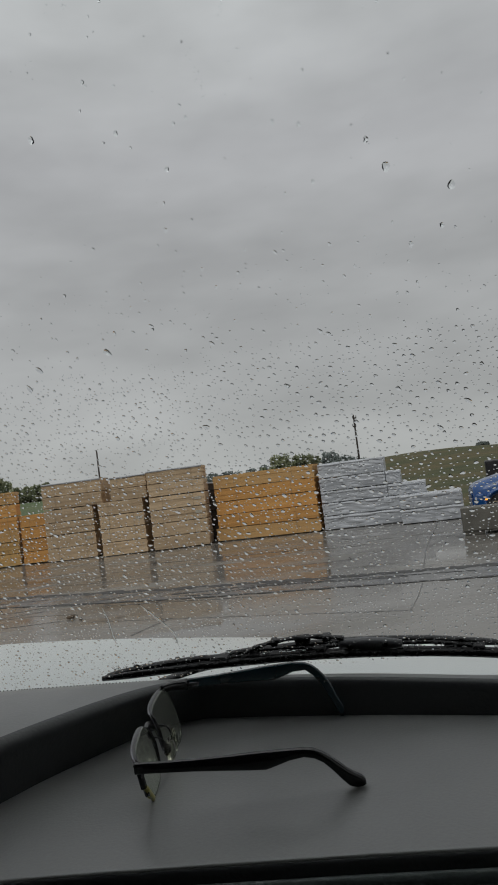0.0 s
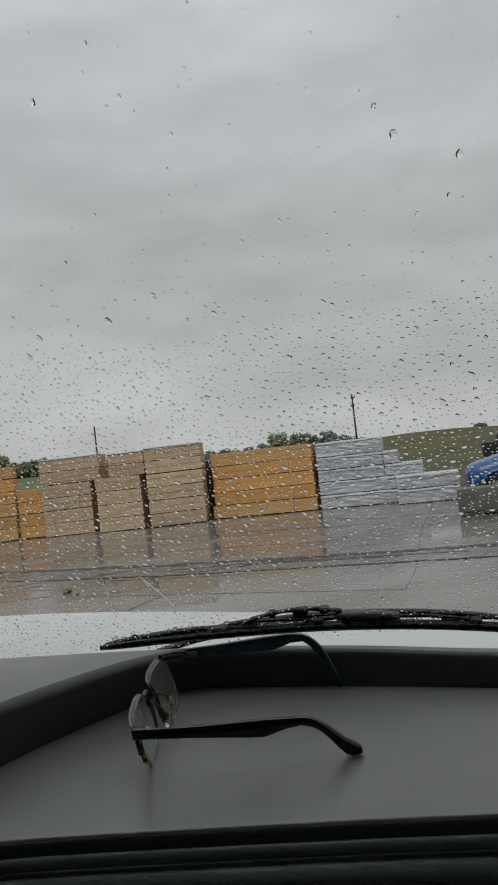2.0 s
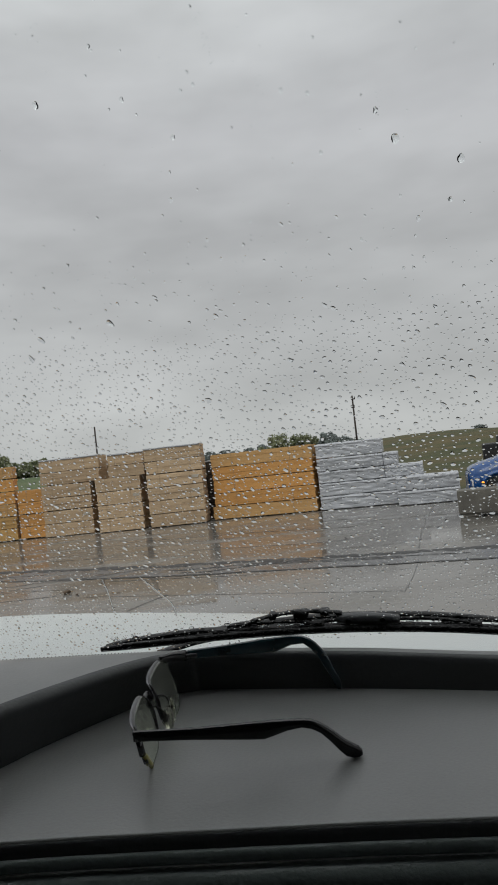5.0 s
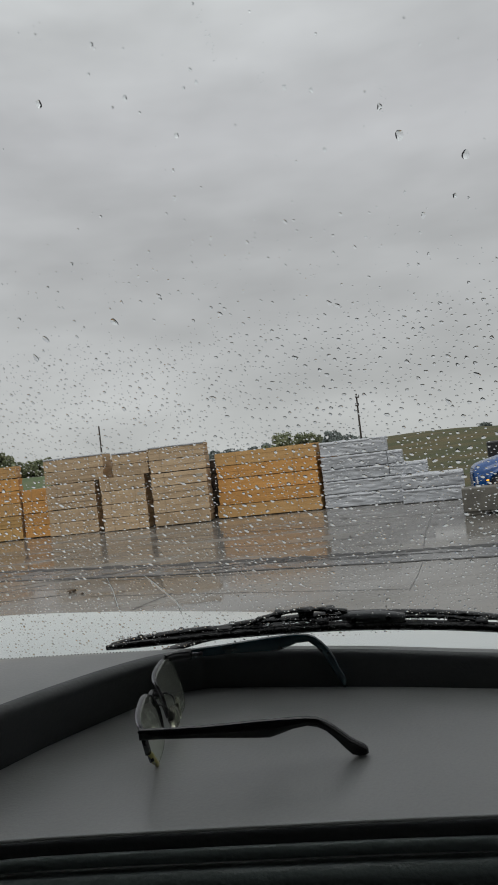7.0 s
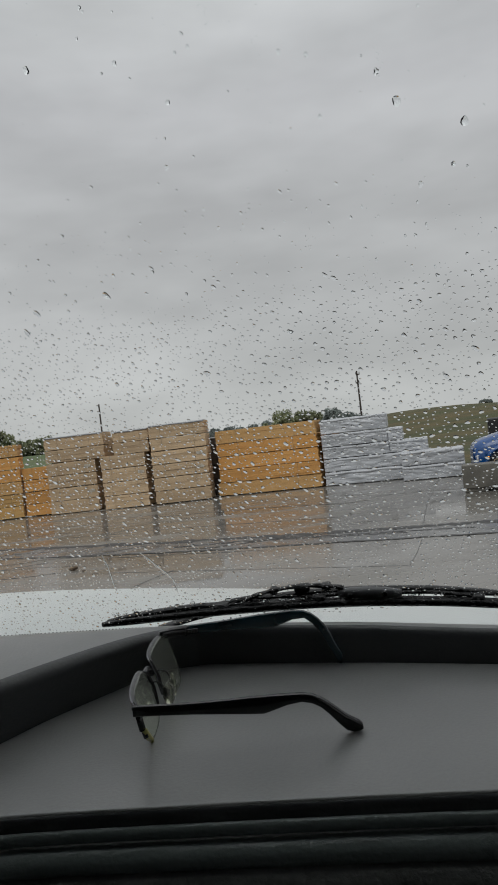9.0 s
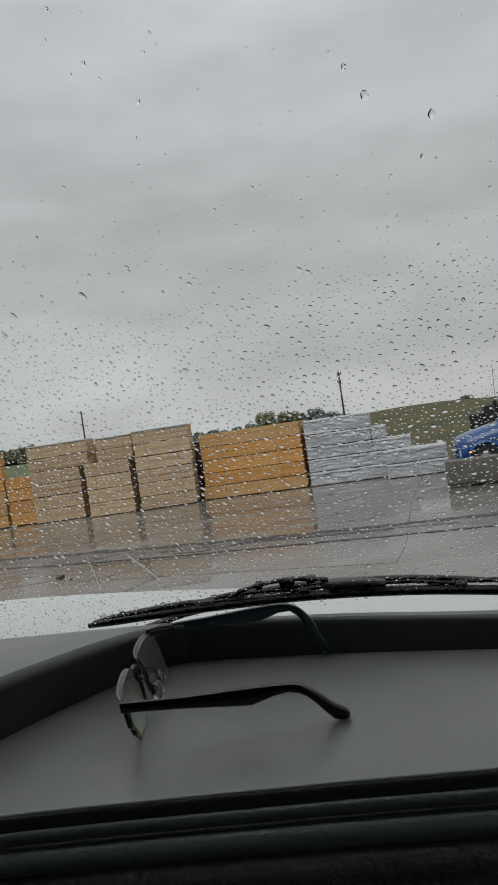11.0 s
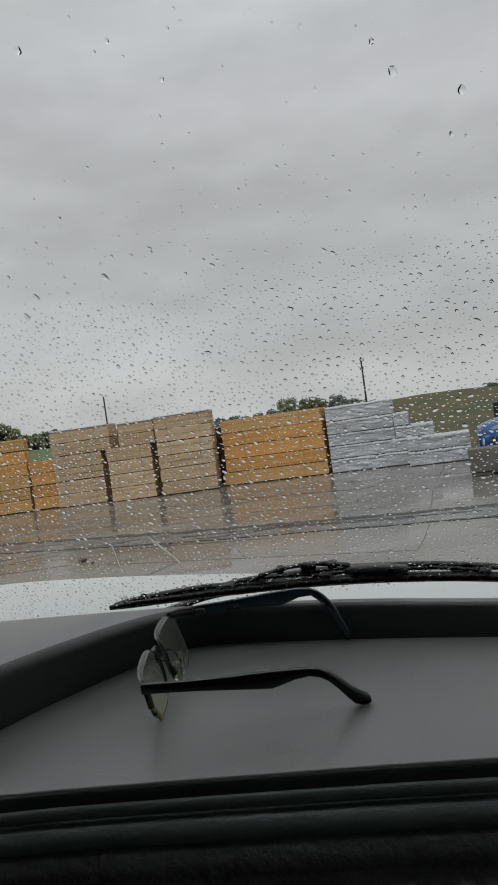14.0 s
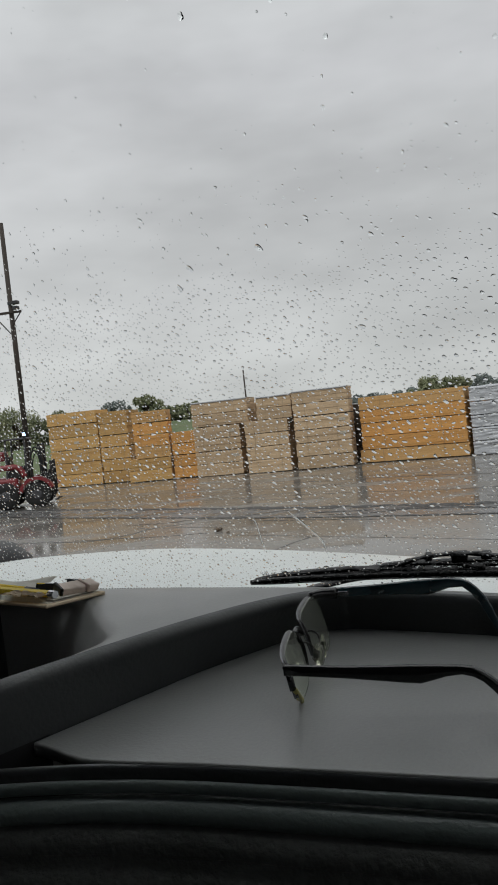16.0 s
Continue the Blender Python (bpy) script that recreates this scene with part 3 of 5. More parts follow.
# flat top, and the open storage recess sunk into it towards the driver; its shade is put into the colours, vinyl to
# dark to black
A = [k / 28 for k in range(29)]
grid_p, grid_d = [], []
for t, o, h1 in zip(top_c, out_c, rim_h):
    deep = [0.15 * ease((-0.178 - t.x) / 0.05) * ease((a - 0.01) / 0.22) * ease((0.93 - a) / 0.16) for a in A]
    grid_d.append(deep)
    e0 = edge(t)
    grid_p.append([(*t.lerp(o, e0 + (1 - e0) * a).xy, h1 - 0.0006 + 0.0012 * math.sin(a * 2.3) - 0.004 * max(0, a - 0.8) - d) for a, d in zip(A, deep)])
for name, mat, label, want in (("dash_top", DASH, "", 0), ("recess_lip", DASH_SHADE, "vinyl lip of the recess, darkened for shade", 1), ("storage_recess", BLACK, "open storage recess, coloured black for its shade", 2)):
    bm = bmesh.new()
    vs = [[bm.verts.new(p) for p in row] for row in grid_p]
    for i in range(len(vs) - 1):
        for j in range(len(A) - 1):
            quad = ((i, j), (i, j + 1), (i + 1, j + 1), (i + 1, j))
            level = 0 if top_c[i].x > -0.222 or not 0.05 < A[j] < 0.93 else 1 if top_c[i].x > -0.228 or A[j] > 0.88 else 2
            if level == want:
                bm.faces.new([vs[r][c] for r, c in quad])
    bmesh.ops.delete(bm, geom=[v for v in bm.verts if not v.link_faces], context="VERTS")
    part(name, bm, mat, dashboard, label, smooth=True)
# well under the rim, towards the driver, coloured black for the shade that lies there
bm = bmesh.new()
loft(bm, [[(p.x, p.y, PAD_Z), (p.x + 0.004, p.y - 0.004, 1.7)] for p in foot_c if p.x < -0.215])
part("lower_side", bm, BLACK, dashboard, smooth=True)
bm = bmesh.new()
box(bm, (-0.9, 0.335, 1.962), (-0.19, 0.60, 1.967))
part("well_floor", bm, BLACK, dashboard)
# front of the dash: a lip, two rounded ridges and the lower panel
FRONT = [(-0.9, 0.268), (-0.5, 0.293), (-0.33, 0.311), (-0.25, 0.322), (-0.205, 0.3275), (-0.155, 0.3300), *NEAR[5:]]
front_c = curve([(*p, 0) for p in FRONT], 6)


def front_strip(name, profile, mat, label=""):
    bm = bmesh.new()
    rows = []
    for i, p in enumerate(front_c):
        d = (front_c[min(i + 1, len(front_c) - 1)] - front_c[max(i - 1, 0)]).normalized()
        out = Vector((d.y, -d.x, 0))
        rows.append([(*(p + out * o).xy, PAD_Z + h) for o, h in profile])
    loft(bm, rows)
    return part(name, bm, mat, dashboard, label, smooth=True)


front_strip("tray_lip", [(-0.002, -0.0014), (0.0002, -0.0015), (0.0010, -0.0026), (0.0014, -0.0050), (0.0016, -0.0088), (0.0020, -0.0105)], DASH_SHADE)
front_strip("upper_ridge", [(0.0014, -0.0098), (0.0022, -0.0082), (0.0038, -0.0076), (0.0056, -0.0086), (0.0064, -0.0108), (0.0060, -0.0134), (0.004, -0.0150), (0.001, -0.0153)], TRIM)
front_strip("lower_ridge", [(0.002, -0.0165), (0.0052, -0.0160), (0.0092, -0.0166), (0.0124, -0.0192), (0.0136, -0.0232), (0.0122, -0.0268), (0.009, -0.0275)], TRIM)
front_strip("front_panel", [(0.009, -0.0278), (0.0145, -0.0285), (0.0175, -0.033), (0.0190, -0.0385), (0.0176, -0.0405), (0.0165, -0.0425), (0.0175, -0.0455), (0.0215, -0.0475), (0.0245, -0.053), (0.026, -0.06), (0.035, -0.16), (0.05, -0.3), (0.05, -0.8)], PANEL, "grained lower dash panel")
# ceramic dots along the foot of the glass, above the black border; along and up the glass
BORDER = [(-1.472, 0.0103), (-0.888, 0.0094), (-0.593, 0.0089), (-0.415, 0.0089), (-0.294, 0.0067), (-0.233, 0.0069), (-0.159, 0.0065), (-0.110, 0.0059), (-0.051, 0.0045), (-0.021, 0.0030), (0.092, -0.0060), (0.197, -0.0165), (0.341, -0.0260), (0.606, -0.0400)]
border_c = curve([(x, -0.0058, z) for x, z in BORDER], 60)
bm = bmesh.new()
last = None
for q in border_c:
    if last is None or (q - last).length > 0.0026:
        last = q
        bmesh.ops.create_cone(bm, cap_ends=True, segments=8, radius1=0.0007, radius2=0.0007, depth=0.0004, matrix=Matrix.Translation(q) @ pose(0, 0, 0, 90, 0, 0))
ob = part("dot_border", bm, FRIT, windshield, "row of black ceramic dots")
ob["kind"] = "stuff"
bm = bmesh.new()
loft(bm, [[(q.x, q.y, q.z - 0.0012), (q.x, q.y, q.z - 0.06)] for q in border_c[::6]])
part("black_border", bm, FRIT, windshield, "black ceramic border")

# ---- hood ----
V = pose(0, 0, 0, 0, 0, -11)
hood = thing("truck_hood", V, "white painted truck hood, beaded with rain", "hood")
bm = bmesh.new()
HC = -0.86
prof = [(0.585, 1.955), (0.65, 1.983), (0.8, 1.987), (1.0, 1.976), (1.2, 1.9555), (1.35, 1.9375), (1.45, 1.9195), (1.55, 1.887), (1.68, 1.82), (1.8, 1.69), (1.88, 1.5), (1.92, 1.1)]
rows = []
for y, z in prof:
    row = []
    for i in range(41):
        x = HC + (i - 20) / 20 * 1.3
        o = abs(x - HC)
        drop = 0.024 * (o / 0.515) ** 1.45 + 3.0 * max(0, o - 1.16) ** 1.5
        row.append((x, y - 0.10 * (o / 1.2) ** 2 * (y - 0.58), z - drop))
    rows.append(row)
loft(bm, rows)
part("hood_panel", bm, WHITEPAINT, hood, smooth=True)
bm = bmesh.new()
box(bm, (-2.1, 0.40, 1.90), (0.75, 0.63, 1.935), 0.01)
part("cowl", bm, BLACK, hood, "black plastic cowl")

mirror = thing("hood_mirror", V @ pose(-1.245, 1.34, 1.902, 0, 0, -55) @ Matrix.Scale(0.88, 4), "black hood mirror on a bracket, wet", "mirror")
bm = bmesh.new()
rows = []
for k in range(7):
    a = k / 6
    s = math.sin(math.radians(20 + 70 * min(1, a * 1.6))) if a < 0.7 else 1.0
    rows.append([(0.12 * s * math.copysign(abs(math.cos(t)) ** 0.6, math.cos(t)), 0.09 - 0.13 * a, 0.075 * s * math.copysign(abs(math.sin(t)) ** 0.6, math.sin(t))) for t in [j * math.tau / 20 for j in range(20)]])
loft(bm, rows, closed=True, caps=True)
part("housing", bm, BLACK, mirror, smooth=True)
bm = bmesh.new()
rows = [[(0.105 * math.copysign(abs(math.cos(t)) ** 0.6, math.cos(t)), -0.042 - e, 0.062 * math.copysign(abs(math.sin(t)) ** 0.6, math.sin(t))) for t in [j * math.tau / 20 for j in range(20)]] for e in (0, 0.004)]
loft(bm, rows, closed=True, caps=True)
part("mirror_glass", bm, CHROME, mirror, "convex mirror")
bm = bmesh.new()
tube(bm, [(0.02, 0.03, -0.06), (0.02, 0.06, -0.12), (0.03, 0.12, -0.19)], (0.014, 0.014))
part("bracket", bm, BLACK, mirror, smooth=True)

# ---- wiper ----
wiper = thing("windshield_wiper", GLASS_M, "black framed wiper lying on the wet windshield", "wiper")


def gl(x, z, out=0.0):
    """A place on the glass: world x and z, and how far it stands off, lowered along the eye's line of sight."""
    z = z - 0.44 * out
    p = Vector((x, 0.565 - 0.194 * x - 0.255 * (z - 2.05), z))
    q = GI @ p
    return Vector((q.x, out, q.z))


BL = [(-0.131, 2.0592), (-0.09, 2.0622), (-0.045, 2.0650), (-0.002, 2.0668), (0.05, 2.0678), (0.10, 2.0668), (0.15, 2.0633), (0.196, 2.0582), (0.28, 2.047), (0.37, 2.030)]


def blade_z(x):
    return float(np.interp(x, [p[0] for p in BL], [p[1] for p in BL]))


def thick(x):
    """The blade deepens from its tip to its middle."""
    return float(np.interp(x, (-0.131, -0.03, 0.05, 0.1, 0.37), (0.0016, 0.0040, 0.005, 0.0056, 0.006)))


def rise(x):
    return float(np.interp(x, (-0.131, -0.05), (0.0022, 0.0048)))


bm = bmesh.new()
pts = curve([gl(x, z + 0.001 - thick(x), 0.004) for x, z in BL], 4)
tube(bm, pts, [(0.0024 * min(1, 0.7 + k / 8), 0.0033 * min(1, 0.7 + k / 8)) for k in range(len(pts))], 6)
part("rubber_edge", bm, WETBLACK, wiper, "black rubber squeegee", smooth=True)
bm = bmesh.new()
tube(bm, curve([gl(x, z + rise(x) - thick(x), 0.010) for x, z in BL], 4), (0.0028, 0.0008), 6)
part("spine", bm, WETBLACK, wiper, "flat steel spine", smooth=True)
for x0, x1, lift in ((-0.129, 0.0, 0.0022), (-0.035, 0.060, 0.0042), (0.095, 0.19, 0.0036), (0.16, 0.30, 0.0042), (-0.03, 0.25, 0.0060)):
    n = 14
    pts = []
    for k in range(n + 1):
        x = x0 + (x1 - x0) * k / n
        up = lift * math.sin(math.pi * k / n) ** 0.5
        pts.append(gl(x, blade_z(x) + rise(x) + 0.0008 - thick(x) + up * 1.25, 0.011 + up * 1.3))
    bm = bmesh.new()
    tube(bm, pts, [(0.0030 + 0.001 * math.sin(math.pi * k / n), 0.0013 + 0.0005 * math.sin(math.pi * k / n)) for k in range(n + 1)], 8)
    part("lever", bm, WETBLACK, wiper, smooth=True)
bm = bmesh.new()
pts = []
for k in range(17):
    x = 0.080 * k / 16
    pts.append(gl(x, blade_z(x) + 0.0006 + 0.0125 * math.sin(math.pi * (0.04 + 0.82 * k / 16)) ** 0.42, 0.011))
tube(bm, pts, [(0.0030, 0.0016 + 0.0006 * math.sin(k * 1.7)) for k in range(17)], 8)
part("upper_lever", bm, WETBLACK, wiper, smooth=True)
for x, w in ((0.046, 0.0065), (0.022, 0.003), (0.066, 0.004)):
    c = gl(x, blade_z(x) + 0.0118, 0.0115)
    bm = bmesh.new()
    box(bm, c - Vector((w, 0.0042, 0.0036)), c + Vector((w, 0.0042, 0.0024)), 0.0012)
    part("claw", bm, WETBLACK, wiper)
for x, w in ((-0.024, 0.010), (0.004, 0.006), (0.06, 0.007), (0.107, 0.009), (0.186, 0.007), (0.225, 0.007)):
    c = gl(x, blade_z(x) + 0.0058 - thick(x), 0.010)
    bm = bmesh.new()
    w *= 0.7
    box(bm, c - Vector((w, 0.0046, 0.0026)), c + Vector((w, 0.0046, 0.0030)), 0.0014)
    part("claw", bm, WETBLACK, wiper)
bm = bmesh.new()
c = gl(0.101, 2.0702, 0.009)
rows = []
for k in range(9):
    t = k / 8
    w = 0.0070 * math.sin(math.pi * (0.12 + 0.76 * t)) ** 0.5
    rows.append([c + Vector(((t - 0.5) * 0.052, 0.8 * w * math.cos(a), 0.75 * w * math.sin(a) - 0.004 * (t - 0.5))) for a in [j * math.tau / 12 for j in range(12)]])
loft(bm, rows, closed=True, caps=True)
part("arm_joint", bm, JOINTGREY, wiper, "moulded plastic arm joint", smooth=True)
for dx in (-0.016, 0.012):
    bm = bmesh.new()
    rod(bm, c + Vector((dx, -0.006, 0.001)), c + Vector((dx, 0.006, 0.001)), 0.0022, seg=10)
    part("rivet", bm, WETBLACK, wiper)
bm = bmesh.new()
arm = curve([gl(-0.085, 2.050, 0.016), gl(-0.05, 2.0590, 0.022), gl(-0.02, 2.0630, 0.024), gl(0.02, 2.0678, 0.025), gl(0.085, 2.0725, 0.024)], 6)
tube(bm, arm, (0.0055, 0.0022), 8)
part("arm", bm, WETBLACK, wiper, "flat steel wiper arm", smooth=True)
bm = bmesh.new()
tube(bm, curve([p + Vector((0, 0.003, 0.0020)) for p in arm[8::4]], 4), (0.0012, 0.0012), 6)
part("washer_hose", bm, WETBLACK, wiper, smooth=True)
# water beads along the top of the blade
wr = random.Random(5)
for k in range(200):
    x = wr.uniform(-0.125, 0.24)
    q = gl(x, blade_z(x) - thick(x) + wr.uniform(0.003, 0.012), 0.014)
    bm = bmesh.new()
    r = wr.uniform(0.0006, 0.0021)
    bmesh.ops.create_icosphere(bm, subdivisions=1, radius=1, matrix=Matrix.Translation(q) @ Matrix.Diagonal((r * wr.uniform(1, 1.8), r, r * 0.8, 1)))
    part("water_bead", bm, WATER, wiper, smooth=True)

# ---- cab shell ----
# unseen shell; window openings and posts are sized to shape light on the dash
cab = thing("cab_shell", V, "plain grey cab shell out of view, shaping the dash light", "cab", kind="structure")
X0, X1, Y0, Y1, Z0, Z1 = -1.72, 0.92, -1.5, 0.5, 1.1, 2.95


def slab(name, a, b):
    bm = bmesh.new()
    box(bm, a, b)
    return part(name, bm, CABIN, cab)


slab("roof", (X0 - 0.05, Y0 - 0.05, Z1 + 0.003), (X1 + 0.05, 0.36, Z1 + 0.05))
slab("back_wall", (X0, Y0 - 0.05, Z0), (X1, Y0, Z1))
slab("cab_floor", (X0, Y0, Z0 - 0.05), (X1, Y1, Z0 - 0.002))
slab("underbody", (X0, Y0, 0.0), (X1, 1.75, Z0 - 0.054))
slab("firewall", (X0, 0.48, Z0), (X1, 0.53, 1.9))
slab("driver_door_panel", (X0 - 0.05, Y0 - 0.05, Z0), (X0, 0.55, 2.1))
# added in place of the driver's window, to keep light off the dash's left
slab("driver_side_wall", (X0 - 0.05, Y0 - 0.05, 2.103), (X0, 0.42, Z1))
slab("door_panel", (X1, Y0 - 0.05, Z0), (X1 + 0.05, 0.55, 2.06))
slab("window_header", (X1, Y0 - 0.05, 2.72), (X1 + 0.05, 0.42, Z1))
slab("rear_post", (X1, Y0 - 0.05, 2.063), (X1 + 0.05, -0.72, 2.717))
slab("front_post", (X1, -0.08, 2.063), (X1 + 0.05, 0.42, 2.717))


# ---- rain on the glass ----
def drop_shape(seed, seg=12, rings=6):
    """A water drop of unit radius: an uneven dome on a flat foot, standing off along y."""
    rng = random.Random(seed)
    lob = [(rng.uniform(0.03, 0.14), rng.randint(2, 4), rng.uniform(0, 6.3)) for _ in range(2)]
    rad = [1 + sum(a * math.cos(k * (i * math.tau / seg) + p) for a, k, p in lob) for i in range(seg)]
    verts = [(0, 0, 0)] + [(r * math.cos(i * math.tau / seg), 0, r * math.sin(i * math.tau / seg)) for i, r in enumerate(rad)]
    faces = [(0, 1 + (i + 1) % seg, 1 + i) for i in range(seg)]
    h = rng.uniform(0.92, 1.12)
    sx, sz = rng.uniform(-0.12, 0.06), rng.uniform(0.20, 0.34)  # the crown stands off the middle
    base = len(verts)
    for k in range(rings):
        q = 1 - k / rings
        for i, r in enumerate(rad):
            rise_q = h * (0.5 * (1 - q) + 0.5 * (1 - q * q))
            verts.append((r * q * math.cos(i * math.tau / seg) + sx * (1 - q), rise_q, r * q * math.sin(i * math.tau / seg) + sz * (1 - q)))
    verts.append((sx, h, sz))
    for k in range(rings - 1):
        for i in range(seg):
            j = (i + 1) % seg
            faces.append((base + k * seg + i, base + k * seg + j, base + (k + 1) * seg + j, base + (k + 1) * seg + i))
    top = len(verts) - 1
    for i in range(seg):
        faces.append((base + (rings - 1) * seg + i, base + (rings - 1) * seg + (i + 1) % seg, top))
    return np.array(verts), [f[::-1] for f in faces], seg


SHAPES = [drop_shape(100 + k) for k in range(9)]
SMALL = [drop_shape(200 + k, 9, 4) for k in range(6)]
drop_meshes = []
for verts, faces, foot in SHAPES:
    me = bpy.data.meshes.new("raindrop")
    me.from_pydata(verts.tolist(), [], faces)
    me.polygons.foreach_set("use_smooth", [i >= foot for i in range(len(faces))])
    me.materials.append(WATER)
    drop_meshes.append(me)

rng = random.Random(77)
drops = []  # along the glass, up the glass, radius, stretch, turn
CELL = 0.006
taken = {}


def crowded(x, z, r):
    """Whether a drop would run into one that is there; drops that touch flow together."""
    cx, cz = int(x // CELL), int(z // CELL)
    for i in (cx - 1, cx, cx + 1):
        for j in (cz - 1, cz, cz + 1):
            for px, pz, pr in taken.get((i, j), ()):
                if math.hypot(px - x, pz - z) < 1.65 * (r + pr):
                    return True
    taken.setdefault((cx, cz), []).append((x, z, r))
    return False


def scatter(count, x0, x1, z0, z1, r_lo, r_hi, power, turn, spread, stretch):
    for _ in range(count):
        r = r_lo + (r_hi - r_lo) * rng.random() ** power
        x, z = rng.uniform(x0, x1), rng.uniform(z0, z1)
        # fuller, rounder drops towards the passenger's side
        full = ease((x + 0.02) / 0.12) * ease((z - 0.12) / 0.05) if turn < 50 else 0.0
        r *= 1 + 0.28 * full
        if crowded(x, z, r):
            continue
        lean = max(0.0, min(18.0, (-0.12 - x) * 110)) if turn < 50 else 0.0
        level = 16.0 * ease((x - 0.0) / 0.14) if turn < 50 else 0.0
        drops.append((x, z, r, rng.uniform(1.0, stretch - 0.42 * full), rng.gauss(turn + lean - level, spread)))


scatter(3300, -0.62, 0.46, 0.006, 0.055, 0.00035, 0.0011, 2.0, 36, 14, 1.7)
scatter(7200, -0.62, 0.46, 0.050, 0.155, 0.00045, 0.0015, 2.0, 36, 14, 1.9)
scatter(6600, -0.62, 0.46, 0.140, 0.265, 0.00045, 0.0013, 1.7, 42, 16, 1.7)
scatter(650, -0.62, -0.20, 0.110, 0.300, 0.0007, 0.0017, 1.5, 40, 10, 1.7)
scatter(190, -0.62, 0.46, 0.020, 0.265, 0.0015, 0.0023, 1.5, 38, 14, 1.6)
scatter(900, -0.62, 0.46, 0.250, 0.340, 0.0004, 0.0014, 2.4, 60, 25, 1.8)
scatter(420, -0.62, 0.46, 0.330, 0.720, 0.0004, 0.0013, 2.2, 75, 25, 1.8)
scatter(150, -0.36, 0.00, 0.480, 0.720, 0.0005, 0.0012, 2.0, 75, 25, 1.5)
scatter(9500, -0.62, 0.46, 0.006, 0.185, 0.0003, 0.0008, 1.5, 38, 18, 2.0)
scatter(3000, -0.62, 0.46, 0.180, 0.275, 0.0003, 0.0007, 1.5, 42, 18, 1.8)
# vertical trails of fine spatter left by runs
for _ in range(26):
    cx, cz, n = rng.uniform(-0.5, 0.4), rng.uniform(0.24, 0.66), rng.randint(6, 16)
    for k in range(n):
        drops.append((cx + rng.gauss(0, 0.0014), cz + rng.uniform(-0.012, 0.012), rng.uniform(0.00025, 0.0006), rng.uniform(1, 1.6), 85))
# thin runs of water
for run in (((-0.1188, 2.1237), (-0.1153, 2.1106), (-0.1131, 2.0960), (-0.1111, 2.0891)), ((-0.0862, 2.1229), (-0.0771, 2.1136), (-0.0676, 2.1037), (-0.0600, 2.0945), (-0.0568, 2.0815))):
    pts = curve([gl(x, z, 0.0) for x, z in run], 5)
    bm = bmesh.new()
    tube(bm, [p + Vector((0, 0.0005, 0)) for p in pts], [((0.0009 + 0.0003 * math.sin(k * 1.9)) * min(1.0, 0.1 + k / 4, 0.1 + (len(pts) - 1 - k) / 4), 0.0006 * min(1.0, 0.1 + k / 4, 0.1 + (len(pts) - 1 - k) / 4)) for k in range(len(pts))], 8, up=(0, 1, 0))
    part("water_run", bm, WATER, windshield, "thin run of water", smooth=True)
# the drops that stand out, by world x and z and radius, in millimetres
for x, z, r in ((-110, 2489, 2.5), (144, 2422, 3.1), (187, 2402, 2.8), (-78, 2329, 2.5), (-11, 2450, 1.9), (-45, 2481, 1.8), (-18, 2409, 1.8), (132, 2442, 2.0), (69, 2466, 1.7), (-136, 2324, 2.2), (-147, 2311, 2.1),
                (-8, 2261, 2.0), (58, 2283, 1.9), (5, 2323, 1.7), (157, 2368, 1.9), (87, 2461, 1.7), (140, 2269, 1.7), (189, 2253, 2.0), (168, 2236, 1.8), (123, 2232, 1.7), (152, 2291, 1.6), (169, 2269, 1.6),
                (93, 2316, 1.8), (87, 2319, 1.6), (-40, 2343, 1.5), (-64, 2519, 1.5), (179, 2377, 1.7), (8, 2481, 1.5), (93, 2422, 1.5)):
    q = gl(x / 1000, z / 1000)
    high = z > 2345
    drops.append((q.x, q.z, r / 1000, rng.uniform(1.3, 1.7), rng.uniform(66, 96) if high else rng.gauss(42, 8)))
drops.sort(key=lambda d: -d[2] * (1.0 if -0.30 < d[0] < 0.22 and d[1] < 0.5 else 0.6))


def drop_matrix(x, z, r, e, a):
    # a: degrees the long way leans from level, falling to the right
    sx, sz, high = r * e, r * 0.84, rng.uniform(0.66, 0.90)
    if a > 60:  # upright drops are flatter
        a, sx, sz, high = a - 90, r * 0.92, r * (0.6 + 0.4 * e), rng.uniform(0.50, 0.72) if r < 0.002 else rng.uniform(0.74, 0.86)
    if z < 0.06:  # low on the glass they stand fuller
        high *= 1.3
    return Matrix.Translation((x, 0.0002, z)) @ pose(0, 0, 0, 0, a, 0) @ Matrix.Diagonal((sx, r * high, sz, 1))


for k, d in enumerate(drops[:300]):
    ob = new("raindrop", drop_meshes[k % len(drop_meshes)])
    ob.parent = windshield
    ob.matrix_local = drop_matrix(*d)
all_v, all_f, smooth, n0 = [], [], [], 0
for k, d in enumerate(drops[300:]):
    verts, faces, foot = SMALL[k % len(SMALL)]
    m = np.array(drop_matrix(*d))
    all_v.append(verts @ m[:3, :3].T + m[:3, 3])
    all_f += [tuple(i + n0 for i in f) for f in faces]
    smooth += [i >= foot for i in range(len(faces))]
    n0 += len(verts)
me = bpy.data.meshes.new("small_raindrops")
me.from_pydata(np.concatenate(all_v).tolist(), [], all_f)
me.polygons.foreach_set("use_smooth", smooth)
me.materials.append(WATER)
ob = new("small_raindrops", me)
ob.parent = windshield
tagged(ob, "fine spatter of rain on the glass", kind="stuff")

